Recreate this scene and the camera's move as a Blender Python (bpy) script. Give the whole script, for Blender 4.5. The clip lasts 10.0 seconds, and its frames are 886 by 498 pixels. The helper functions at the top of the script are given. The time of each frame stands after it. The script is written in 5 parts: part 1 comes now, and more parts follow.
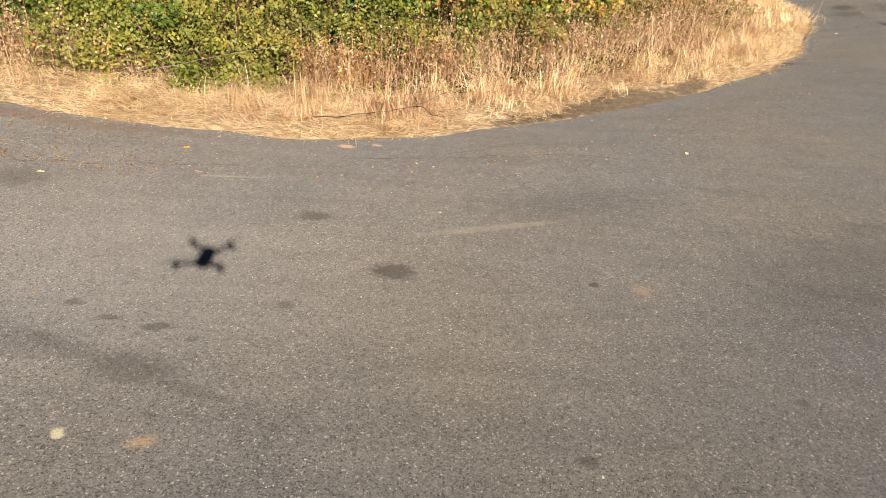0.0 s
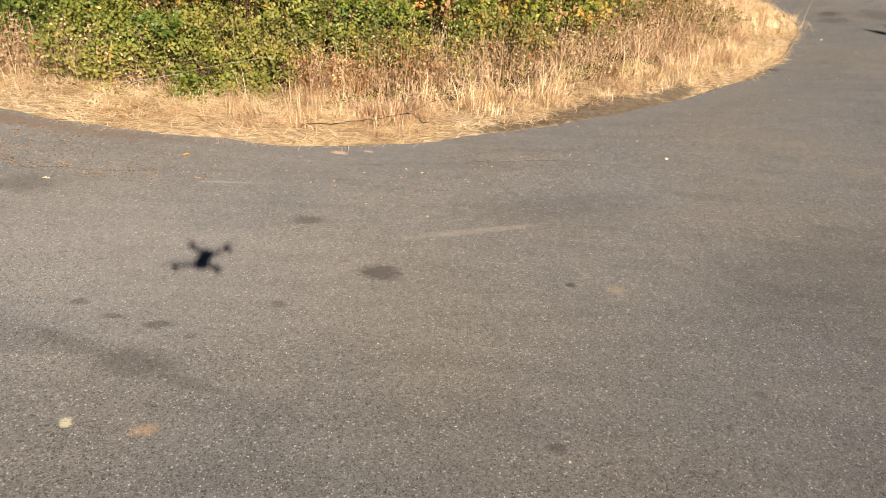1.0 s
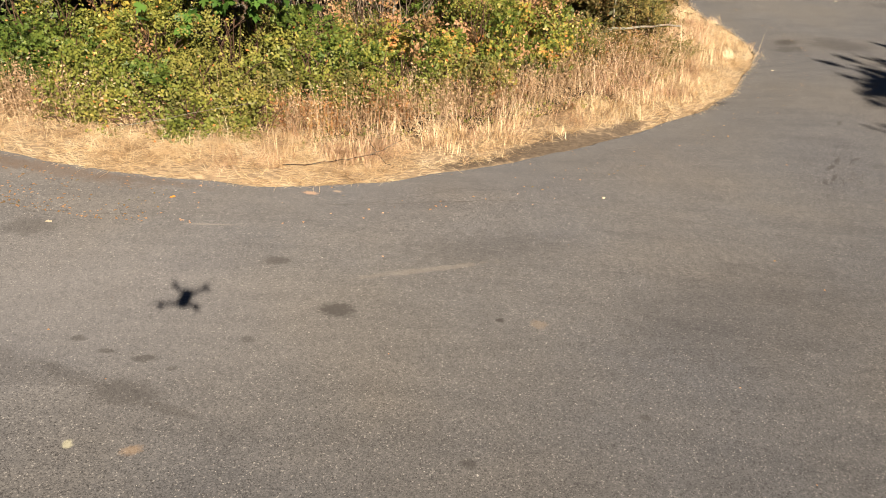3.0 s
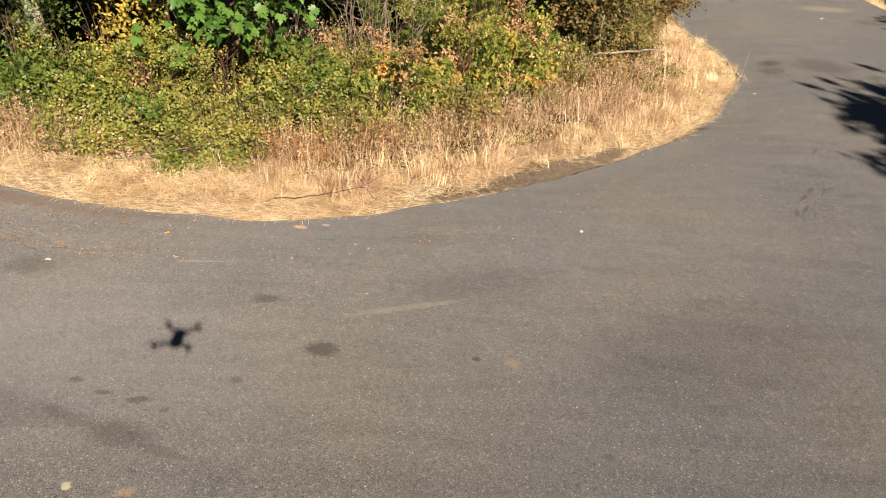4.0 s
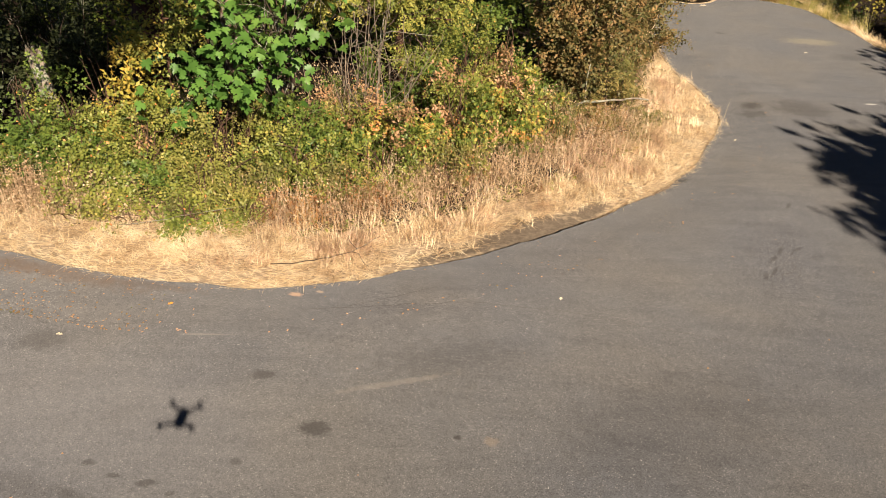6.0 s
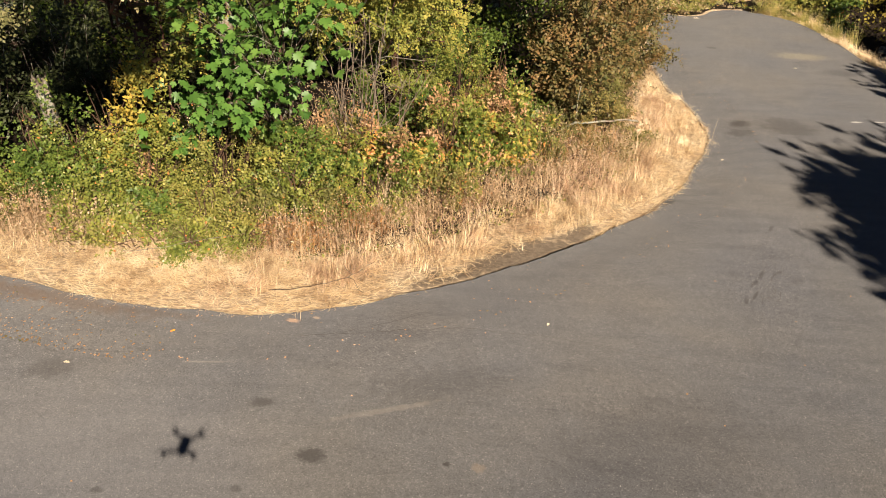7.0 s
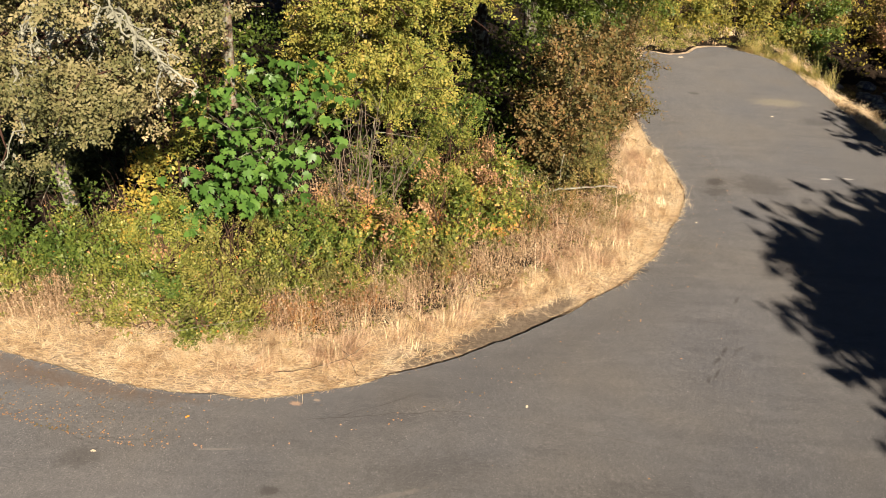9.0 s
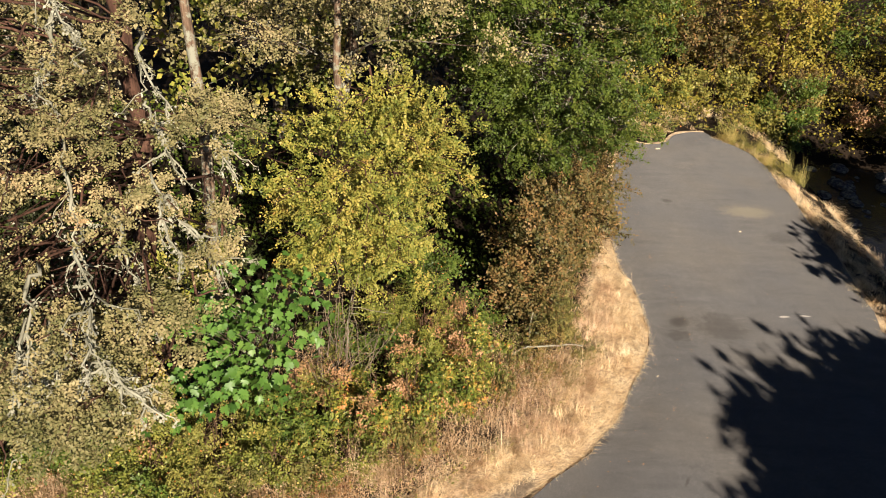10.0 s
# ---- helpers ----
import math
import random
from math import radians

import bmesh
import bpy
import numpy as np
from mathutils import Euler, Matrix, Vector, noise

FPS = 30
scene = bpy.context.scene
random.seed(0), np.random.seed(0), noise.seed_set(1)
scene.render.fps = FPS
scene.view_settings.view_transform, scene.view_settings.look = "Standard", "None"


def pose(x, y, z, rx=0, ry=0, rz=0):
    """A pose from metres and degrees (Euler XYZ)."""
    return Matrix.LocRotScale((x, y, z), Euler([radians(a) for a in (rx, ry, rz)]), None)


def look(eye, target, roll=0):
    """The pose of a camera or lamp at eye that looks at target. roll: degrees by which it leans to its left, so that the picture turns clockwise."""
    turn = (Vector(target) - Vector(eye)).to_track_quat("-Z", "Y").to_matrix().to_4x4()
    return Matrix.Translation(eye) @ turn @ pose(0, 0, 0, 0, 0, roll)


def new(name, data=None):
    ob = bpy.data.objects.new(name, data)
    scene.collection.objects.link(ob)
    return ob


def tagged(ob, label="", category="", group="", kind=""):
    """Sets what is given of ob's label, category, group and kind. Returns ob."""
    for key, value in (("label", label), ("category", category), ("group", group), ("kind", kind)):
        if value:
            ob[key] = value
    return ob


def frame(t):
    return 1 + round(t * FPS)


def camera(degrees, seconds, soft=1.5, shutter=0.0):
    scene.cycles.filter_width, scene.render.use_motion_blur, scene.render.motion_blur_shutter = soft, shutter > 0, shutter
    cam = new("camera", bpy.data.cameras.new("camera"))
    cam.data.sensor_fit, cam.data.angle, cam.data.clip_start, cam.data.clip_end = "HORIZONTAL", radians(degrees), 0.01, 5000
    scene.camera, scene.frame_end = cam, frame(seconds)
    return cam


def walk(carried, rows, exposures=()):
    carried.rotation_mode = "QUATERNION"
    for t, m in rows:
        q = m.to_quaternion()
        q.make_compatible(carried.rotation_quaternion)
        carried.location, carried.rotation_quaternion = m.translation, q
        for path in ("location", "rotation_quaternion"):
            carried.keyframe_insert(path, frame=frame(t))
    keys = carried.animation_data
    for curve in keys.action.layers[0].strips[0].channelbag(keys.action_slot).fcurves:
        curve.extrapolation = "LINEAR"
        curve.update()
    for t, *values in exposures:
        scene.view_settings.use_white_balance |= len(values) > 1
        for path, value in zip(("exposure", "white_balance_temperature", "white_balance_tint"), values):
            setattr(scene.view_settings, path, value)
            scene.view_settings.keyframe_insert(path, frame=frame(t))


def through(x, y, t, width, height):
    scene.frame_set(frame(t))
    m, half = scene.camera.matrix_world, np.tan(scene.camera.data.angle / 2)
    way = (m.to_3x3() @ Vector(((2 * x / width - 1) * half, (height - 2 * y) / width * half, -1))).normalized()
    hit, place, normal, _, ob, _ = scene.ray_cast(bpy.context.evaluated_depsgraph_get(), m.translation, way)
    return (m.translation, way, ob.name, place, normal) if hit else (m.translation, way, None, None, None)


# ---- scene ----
from mathutils import geometry

cam = camera(65.0, 10.0, soft=0.9)
PATH = [
    (0, (0.246, 0.391, 1.917), (0.216, 2.102, 0.883), 3.4),
    (0.5, (0.288, 0.343, 1.954), (0.257, 2.056, 0.922), 3.3),
    (1, (0.33, 0.223, 2.028), (0.299, 1.937, 0.998), 3.3),
    (1.5, (0.392, 0.087, 2.135), (0.362, 1.801, 1.105), 3.3),
    (2, (0.472, -0.023, 2.268), (0.443, 1.69, 1.236), 3.3),
    (2.5, (0.559, -0.1, 2.411), (0.532, 1.615, 1.381), 3.3),
    (4, (0.75, -0.211, 2.938), (0.727, 1.503, 1.908), 3.3),
    (4.5, (0.791, -0.208, 3.128), (0.769, 1.505, 2.095), 3.3),
    (5, (0.804, -0.187, 3.306), (0.784, 1.525, 2.273), 3.4),
    (5.5, (0.805, -0.188, 3.483), (0.785, 1.525, 2.45), 3.4),
    (7, (0.877, -0.285, 4.035), (0.86, 1.428, 3.001), 3.4),
    (7.5, (0.892, -0.317, 4.212), (0.877, 1.393, 3.176), 3.5),
    (8, (0.921, -0.357, 4.363), (0.908, 1.353, 3.327), 3.5),
    (8.5, (0.954, -0.398, 4.487), (0.944, 1.312, 3.449), 3.6),
    (9, (0.894, -0.352, 5.246), (0.889, 1.354, 4.202), 3.7),
    (9.5, (0.841, -0.108, 6.562), (0.845, 1.591, 5.507), 4.1),
    (10, (1.038, 0.604, 7.957), (1.05, 2.294, 6.888), 4.3),
]
walk(cam, [(t, look(eye, target, roll)) for t, eye, target, roll in PATH])

# ---- sun and sky ----
SUN_WAY = Vector((-0.368, 0.784, -0.498)).normalized()
SUN_ELEV = math.asin(-SUN_WAY.z)
SUN_AZ = math.atan2(-SUN_WAY.x, -SUN_WAY.y)
scene.view_settings.exposure = 1.5
sun = new("sun", bpy.data.lights.new("sun", "SUN"))
sun.data.energy, sun.data.angle, sun.data.color = 5.0, radians(0.53), (1.0, 0.86, 0.71)
sun.matrix_world = look((0, 0, 30), Vector((0, 0, 30)) + SUN_WAY)
world = bpy.data.worlds.new("sky")
scene.world = world
world.use_nodes = True
wn = world.node_tree.nodes
sky = wn.new("ShaderNodeTexSky")
sky.sky_type, sky.sun_disc = "NISHITA", False
sky.sun_elevation, sky.sun_rotation = SUN_ELEV, SUN_AZ
sky.air_density, sky.dust_density, sky.ozone_density = 0.19, 0.02, 1.6
world.node_tree.links.new(sky.outputs[0], wn["Background"].inputs[0])
wn["Background"].inputs[1].default_value = 0.05

RNG = np.random.default_rng(7)


# ---- materials ----
class Mat:
    """A small helper round a node material."""

    def __init__(self, name):
        self.m = bpy.data.materials.new(name)
        self.m.use_nodes = True
        self.t = self.m.node_tree
        self.b = self.t.nodes["Principled BSDF"]
        self.out = self.t.nodes["Material Output"]
        self.pos = None

    def node(self, kind, **values):
        n = self.t.nodes.new(kind)
        for k, v in values.items():
            n.inputs[k].default_value = v
        return n

    def link(self, a, b):
        self.t.links.new(a, b)

    def place(self):
        if self.pos is None:
            self.pos = self.node("ShaderNodeNewGeometry").outputs["Position"]
        return self.pos

    def noise(self, scale, detail=4.0, rough=0.55):
        n = self.node("ShaderNodeTexNoise", Scale=scale, Detail=detail, Roughness=rough)
        self.link(self.place(), n.inputs["Vector"])
        return n.outputs["Fac"]

    def ramp(self, fac, stops):
        n = self.node("ShaderNodeValToRGB")
        e = n.color_ramp.elements
        while len(e) < len(stops):
            e.new(0.5)
        for el, (p, c) in zip(e, stops):
            el.position, el.color = p, (*c, 1)
        self.link(fac, n.inputs[0])
        return n.outputs[0]

    def mix(self, fac, a, b, blend="MIX"):
        n = self.t.nodes.new("ShaderNodeMix")
        n.data_type, n.blend_type = "RGBA", blend
        for sock, v in ((n.inputs[0], fac), (n.inputs[6], a), (n.inputs[7], b)):
            if isinstance(v, (int, float)):
                sock.default_value = v
            elif isinstance(v, tuple):
                sock.default_value = (*v, 1)
            else:
                self.link(v, sock)
        return n.outputs[2]

    def math(self, op, a, b=0.0, clamp=False):
        n = self.t.nodes.new("ShaderNodeMath")
        n.operation, n.use_clamp = op, clamp
        for sock, v in zip(n.inputs, (a, b)):
            if isinstance(v, (int, float)):
                sock.default_value = v
            else:
                self.link(v, sock)
        return n.outputs[0]

    def bump(self, height, strength, distance=0.01):
        n = self.node("ShaderNodeBump", Strength=strength, Distance=distance)
        self.link(height, n.inputs["Height"])
        self.link(n.outputs[0], self.b.inputs["Normal"])

    def base(self, colour, rough=0.8):
        if isinstance(colour, tuple):
            self.b.inputs["Base Color"].default_value = (*colour, 1)
        else:
            self.link(colour, self.b.inputs["Base Color"])
        self.b.inputs["Roughness"].default_value = rough
        return self


def leaf_material(name, stops, through=0.3, rough=0.5, scale=1.2, gloss=0.2, single=False, odd=(), vary=0.24):
    """Leaves: each island its own tint from the stops, in drifts of a larger noise, some light passing through."""
    a = Mat(name)
    isl = a.node("ShaderNodeNewGeometry").outputs["Random Per Island"]
    if single:
        isl = a.node("ShaderNodeObjectInfo").outputs["Random"]
    drift = a.noise(scale, 2.0)
    patch = a.noise(scale * 3.7, 1.0)
    fac = a.math("ADD", a.math("MULTIPLY", isl, vary), a.math("MULTIPLY", a.math("SUBTRACT", drift, 0.27 - (0.42 - vary) * 0.43), 1.15))
    fac = a.math("ADD", fac, a.math("MULTIPLY", a.math("SUBTRACT", patch, 0.5), 0.95), clamp=True)
    col = a.ramp(fac, stops)
    for k, tint in enumerate(odd):
        rare = a.math("GREATER_THAN", a.math("FRACT", a.math("MULTIPLY", isl, 17.3 + 14.4 * k)), 0.988)
        col = a.mix(rare, col, tint)
    fine = a.noise(60.0, 2.0)
    col = a.mix(a.math("MULTIPLY", fine, 0.35), col, a.mix(0.5, col, (0.05, 0.035, 0.015)))
    a.base(col, rough)
    a.b.inputs["Specular IOR Level"].default_value = gloss
    tr = a.node("ShaderNodeBsdfTranslucent")
    a.link(a.mix(1.0, col, (1.0, 0.95, 0.45), "MULTIPLY"), tr.inputs[0])
    ms = a.node("ShaderNodeMixShader", Fac=through)
    a.link(a.b.outputs[0], ms.inputs[1])
    a.link(tr.outputs[0], ms.inputs[2])
    a.link(ms.outputs[0], a.out.inputs[0])
    return a.m


def bark_material(name, dark, light, lichen=0.0):
    a = Mat(name)
    n = a.node("ShaderNodeTexNoise", Scale=9.0, Detail=6.0, Roughness=0.65)
    mp = a.node("ShaderNodeMapping")
    mp.inputs["Scale"].default_value = (2.5, 2.5, 0.35)
    a.link(a.place(), mp.inputs[0])
    a.link(mp.outputs[0], n.inputs["Vector"])
    col = a.ramp(n.outputs["Fac"], [(0.3, dark), (0.7, light)])
    if lichen:
        spots = a.ramp(a.noise(7.0, 5.0, 0.7), [(0.5 - lichen * 0.2, (0, 0, 0)), (0.62 - lichen * 0.2, (1, 1, 1))])
        col = a.mix(spots, col, (0.22, 0.22, 0.165))
    a.base(col, 0.9)
    a.b.inputs["Specular IOR Level"].default_value = 0.15
    a.bump(n.outputs["Fac"], 0.8, 0.02)
    return a.m


def stain(a, x, y, rx, ry, turn, edge=0.45, rag=1.15):
    """A mask for a ragged stain at (x, y) on the ground."""
    mp = a.node("ShaderNodeMapping")
    mp.vector_type = "TEXTURE"
    mp.inputs["Location"].default_value = (x, y, 0)
    mp.inputs["Rotation"].default_value = (0, 0, radians(turn))
    mp.inputs["Scale"].default_value = (rx, ry, 50)
    a.link(a.place(), mp.inputs[0])
    ln = a.node("ShaderNodeVectorMath")
    ln.operation = "LENGTH"
    a.link(mp.outputs[0], ln.inputs[0])
    wob = a.math("MULTIPLY", a.math("SUBTRACT", a.fine_wob if rx < 0.2 else a.wob, 0.5), rag * 2)
    d = a.math("ADD", ln.outputs["Value"], wob)
    r = a.node("ShaderNodeMapRange")
    r.interpolation_type = "SMOOTHSTEP"
    for k, v in (("From Min", 1 + edge), ("From Max", 1 - edge), ("To Min", 0.0), ("To Max", 1.0)):
        r.inputs[k].default_value = v
    a.link(d, r.inputs["Value"])
    return r.outputs[0]


def asphalt_material():
    a = Mat("worn_asphalt")
    a.wob, a.fine_wob = a.noise(9.0, 5.0, 0.65), a.noise(34.0, 5.0, 0.7)
    broad = a.noise(0.55, 3.0)
    mid = a.noise(3.2, 5.0, 0.6)
    col = a.ramp(broad, [(0.32, (0.076, 0.0765, 0.079)), (0.5, (0.084, 0.082, 0.08)), (0.68, (0.093, 0.087, 0.079))])
    col = a.mix(a.ramp(mid, [(0.35, (0.55, 0.55, 0.55)), (0.65, (0, 0, 0))]), col, a.mix(0.5, col, (0.06, 0.058, 0.056)))
    mott = a.noise(15.0, 6.0, 0.7)
    col = a.mix(1.0, col, a.ramp(mott, [(0.3, (0.93, 0.93, 0.93)), (0.5, (1.0, 1.0, 1.0)), (0.7, (1.07, 1.065, 1.06))]), "MULTIPLY")
    mp = a.node("ShaderNodeMapping")
    mp.inputs["Rotation"].default_value = (0, 0, radians(-20))
    mp.inputs["Scale"].default_value = (0.6, 3.4, 1.0)
    a.link(a.place(), mp.inputs[0])
    drag = a.node("ShaderNodeTexNoise", Scale=1.6, Detail=5.0, Roughness=0.65)
    a.link(mp.outputs[0], drag.inputs["Vector"])
    col = a.mix(1.0, col, a.ramp(drag.outputs["Fac"], [(0.34, (0.88, 0.88, 0.89)), (0.5, (1.0, 1.0, 1.0)), (0.68, (1.08, 1.07, 1.06))]), "MULTIPLY")
    dots = a.node("ShaderNodeTexVoronoi", Scale=4.5, Randomness=1.0)
    a.link(a.place(), dots.inputs["Vector"])
    dsep = a.node("ShaderNodeSeparateColor")
    a.link(dots.outputs["Color"], dsep.inputs[0])
    size = a.math("MULTIPLY", dsep.outputs[0], 0.09)
    spot = a.math("MULTIPLY", a.math("SUBTRACT", size, a.math("ADD", dots.outputs["Distance"], a.math("MULTIPLY", a.fine_wob, 0.03))), 60.0, True)
    col = a.mix(a.math("MULTIPLY", spot, 0.35), col, (0.03, 0.028, 0.026))
    # crushed stone showing in the worn surface: even grey stones, dark pits between them, a few pale chips
    vo = a.node("ShaderNodeTexVoronoi", Scale=150.0, Randomness=1.0)
    a.link(a.place(), vo.inputs["Vector"])
    sep = a.node("ShaderNodeSeparateColor")
    a.link(vo.outputs["Color"], sep.inputs[0])
    stone = a.ramp(sep.outputs[0], [(0.0, (0.7, 0.7, 0.7)), (0.4, (0.96, 0.96, 0.96)), (0.85, (1.16, 1.15, 1.13)), (1.0, (1.45, 1.43, 1.4))])
    col = a.mix(1.0, col, stone, "MULTIPLY")
    warp = a.node("ShaderNodeTexNoise", Scale=170.0, Detail=1.0)
    a.link(a.place(), warp.inputs["Vector"])
    shift = a.node("ShaderNodeVectorMath")
    shift.operation = "MULTIPLY_ADD"
    a.link(warp.outputs["Color"], shift.inputs[0])
    shift.inputs[1].default_value = (0.014, 0.014, 0.014)
    a.link(a.place(), shift.inputs[2])
    pits = 0.0
    for size, dark_share, pale_share in ((84.0, 0.74, 0.1), (128.0, 0.66, 0.12)):
        grit = a.node("ShaderNodeTexVoronoi", Scale=size, Randomness=1.0)
        a.link(shift.outputs[0], grit.inputs["Vector"])
        gsep = a.node("ShaderNodeSeparateColor")
        a.link(grit.outputs["Color"], gsep.inputs[0])
        near = a.ramp(a.math("ADD", grit.outputs["Distance"], a.math("MULTIPLY", gsep.outputs[1], 0.25)), [(0.36, (1, 1, 1)), (0.56, (0, 0, 0))])
        pit = a.math("MULTIPLY", near, a.math("GREATER_THAN", gsep.outputs[0], dark_share))
        col = a.mix(a.math("MULTIPLY", pit, 0.6), col, (0.022, 0.02, 0.019))
        chips = a.math("MULTIPLY", near, a.math("LESS_THAN", gsep.outputs[0], pale_share))
        col = a.mix(a.math("MULTIPLY", chips, a.math("MULTIPLY", gsep.outputs[2], 0.75)), col, (0.27, 0.255, 0.23))
        pits = a.math("MAXIMUM", pits, pit)
    flecks = a.ramp(a.noise(48.0, 2.0, 0.4), [(0.755, (0, 0, 0)), (0.765, (1, 1, 1))])
    col = a.mix(flecks, col, (0.30, 0.285, 0.255))
    # The second, pale tone paints the sun's glare around the quadcopter's shadow.
    broad_tones = [(0.2, 3.3, 1.1, 0.9, 0, 0.12, (0.12, 0.105, 0.078)), (-1.6, 3.2, 1.3, 0.7, -8, 0.25, (0.14, 0.135, 0.133)), (0.7, 6.1, 3.4, 1.15, 22, 0.25, (0.07, 0.067, 0.067))]
    for x, y, rx, ry, turn, k, c in broad_tones:
        col = a.mix(a.math("MULTIPLY", stain(a, x, y, rx, ry, turn, 0.7, 0.6), k), col, c)
    dark = [
        (-0.05, 3.315, 0.105, 0.07, 0, 0.75), (0.96, 3.315, 0.026, 0.02, 0, 0.85), (-0.555, 3.83, 0.09, 0.045, 10, 0.6),
        (-1.02, 2.48, 0.17, 0.09, -10, 0.5), (-1.35, 2.58, 0.2, 0.05, -20, 0.35), (-0.75, 2.38, 0.16, 0.03, -15, 0.35), (-1.75, 2.62, 0.4, 0.1, -15, 0.22), (-1.02, 2.75, 0.06, 0.03, 10, 0.6), (-1.25, 2.79, 0.04, 0.02, 0, 0.55),
        (-1.45, 2.88, 0.04, 0.025, 0, 0.5), (-0.51, 2.97, 0.04, 0.03, 0, 0.45), (-0.84, 2.68, 0.03, 0.02, 0, 0.5),
        (0.78, 2.16, 0.035, 0.025, 0, 0.6), (1.7, 2.55, 0.03, 0.02, 0, 0.5), (-2.4, 4.06, 0.2, 0.1, 10, 0.4),
        (5.72, 11.25, 0.17, 0.14, 30, 0.75), (5.6, 10.85, 0.22, 0.16, 0, 0.5), (3.75, 8.15, 0.14, 0.06, 30, 0.7),
        (3.55, 8.0, 0.12, 0.04, 50, 0.6), (6.5, 11.1, 0.42, 0.4, -10, 0.5), (0.9, 4.15, 0.6, 0.25, 10, 0.22),
        (6.67, 16.2, 0.12, 0.08, 0, 0.6), (9.0, 14.7, 0.35, 0.22, 0, 0.35), (2.6, 3.6, 0.9, 0.5, 25, 0.25), (4.35, 6.3, 0.1, 0.02, 60, 0.5), (4.2, 6.1, 0.09, 0.02, 50, 0.5), (4.55, 6.35, 0.07, 0.02, 40, 0.45), (4.12, 5.85, 0.12, 0.015, 55, 0.55), (4.0, 5.75, 0.08, 0.02, 70, 0.45), (4.7, 6.2, 0.12, 0.04, 30, 0.25), (4.85, 7.4, 0.1, 0.02, 60, 0.5),
    ]
    for x, y, rx, ry, turn, k in dark:
        col = a.mix(a.math("MULTIPLY", stain(a, x, y, rx, ry, turn), k), col, (0.03, 0.027, 0.024))
    pale = [
        (-1.12, 2.11, 0.022, 0.026, 30, 0.8, (0.277, 0.264, 0.185)), (-0.57, 5.02, 0.06, 0.03, 0, 0.5, (0.363, 0.224, 0.132)),
        (-0.36, 5.1, 0.035, 0.02, 0, 0.4, (0.330, 0.238, 0.158)), (8.6, 15.9, 0.55, 0.28, 5, 0.3, (0.224, 0.191, 0.119)),
        (7.87, 11.6, 0.1, 0.03, 10, 0.8, (0.330, 0.310, 0.277)), (8.3, 11.67, 0.1, 0.025, 0, 0.7, (0.330, 0.310, 0.277)),
        (1.2, 3.3, 0.05, 0.04, 0, 0.28, (0.198, 0.145, 0.092)), (-0.81, 2.1, 0.045, 0.03, 20, 0.4, (0.238, 0.158, 0.086)),
        (0.45, 3.83, 0.42, 0.03, 19, 0.3, (0.172, 0.152, 0.125)), (-1.14, 4.28, 0.2, 0.012, 6, 0.22, (0.238, 0.211, 0.172)),
            ]
    for x, y, rx, ry, turn, k, c in pale:
        col = a.mix(a.math("MULTIPLY", stain(a, x, y, rx, ry, turn), k), col, c)
    for x, y, rx, ry, turn, k in ((-2.75, 5.02, 0.8, 0.09, -14, 0.5), (-3.9, 5.25, 0.9, 0.13, -16, 0.5), (-1.9, 4.92, 0.5, 0.05, -4, 0.35)):
        col = a.mix(a.math("MULTIPLY", stain(a, x, y, rx, ry, turn, 0.6), k), col, (0.075, 0.052, 0.036))
    a.base(col, 0.92)
    a.b.inputs["Diffuse Roughness"].default_value = 1.0
    a.b.inputs["Specular IOR Level"].default_value = 0.3
    h = a.math("ADD", a.math("MULTIPLY", vo.outputs["Distance"], -0.5), a.math("MULTIPLY", pits, -0.9))
    shoved = a.math("ADD", stain(a, 4.45, 6.25, 0.6, 0.35, 40, 0.6), stain(a, 4.0, 5.75, 0.4, 0.15, 50, 0.6))
    h = a.math("ADD", h, a.math("MULTIPLY", a.math("MULTIPLY", a.noise(9.0, 3.0, 0.6), shoved), 3.5))
    a.bump(h, 0.55, 0.006)
    return a.m


def soil_material(name, dark, light, straw, straw_amount, bare=()):
    """Ground with litter: soil in two tones, with fibres of straw or leaves over it."""
    a = Mat(name)
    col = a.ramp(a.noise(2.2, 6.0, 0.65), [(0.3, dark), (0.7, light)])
    vo = a.node("ShaderNodeTexVoronoi", Scale=38.0, Randomness=1.0)
    mp = a.node("ShaderNodeMapping")
    mp.inputs["Rotation"].default_value = (0, 0, 0.6)
    mp.inputs["Scale"].default_value = (0.5, 2.0, 1.0)
    a.link(a.place(), mp.inputs[0])
    a.link(mp.outputs[0], vo.inputs["Vector"])
    sep = a.node("ShaderNodeSeparateColor")
    a.link(vo.outputs["Color"], sep.inputs[0])
    lit = a.ramp(sep.outputs[0], [(1 - straw_amount - 0.1, (0, 0, 0)), (1 - straw_amount + 0.1, (1, 1, 1))])
    col = a.mix(lit, col, a.mix(sep.outputs[1], straw, tuple(0.5 * c for c in straw)))
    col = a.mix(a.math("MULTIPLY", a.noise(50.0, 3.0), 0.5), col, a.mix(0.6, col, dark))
    a.wob, a.fine_wob = a.noise(9.0, 5.0, 0.65), a.noise(34.0, 5.0, 0.7)
    dirt = a.ramp(a.noise(24.0, 6.0, 0.7), [(0.3, (0.075, 0.058, 0.043)), (0.7, (0.17, 0.133, 0.095))]) if bare else None
    for x, y, rx, ry, turn in bare:
        col = a.mix(a.math("MULTIPLY", stain(a, x, y, rx, ry, turn, 0.35, 0.8), 0.92), col, dirt)
    a.base(col, 0.95)
    a.b.inputs["Specular IOR Level"].default_value = 0.1
    a.bump(a.math("ADD", a.noise(30.0, 6.0, 0.7), sep.outputs[2]), 0.8, 0.02)
    return a.m


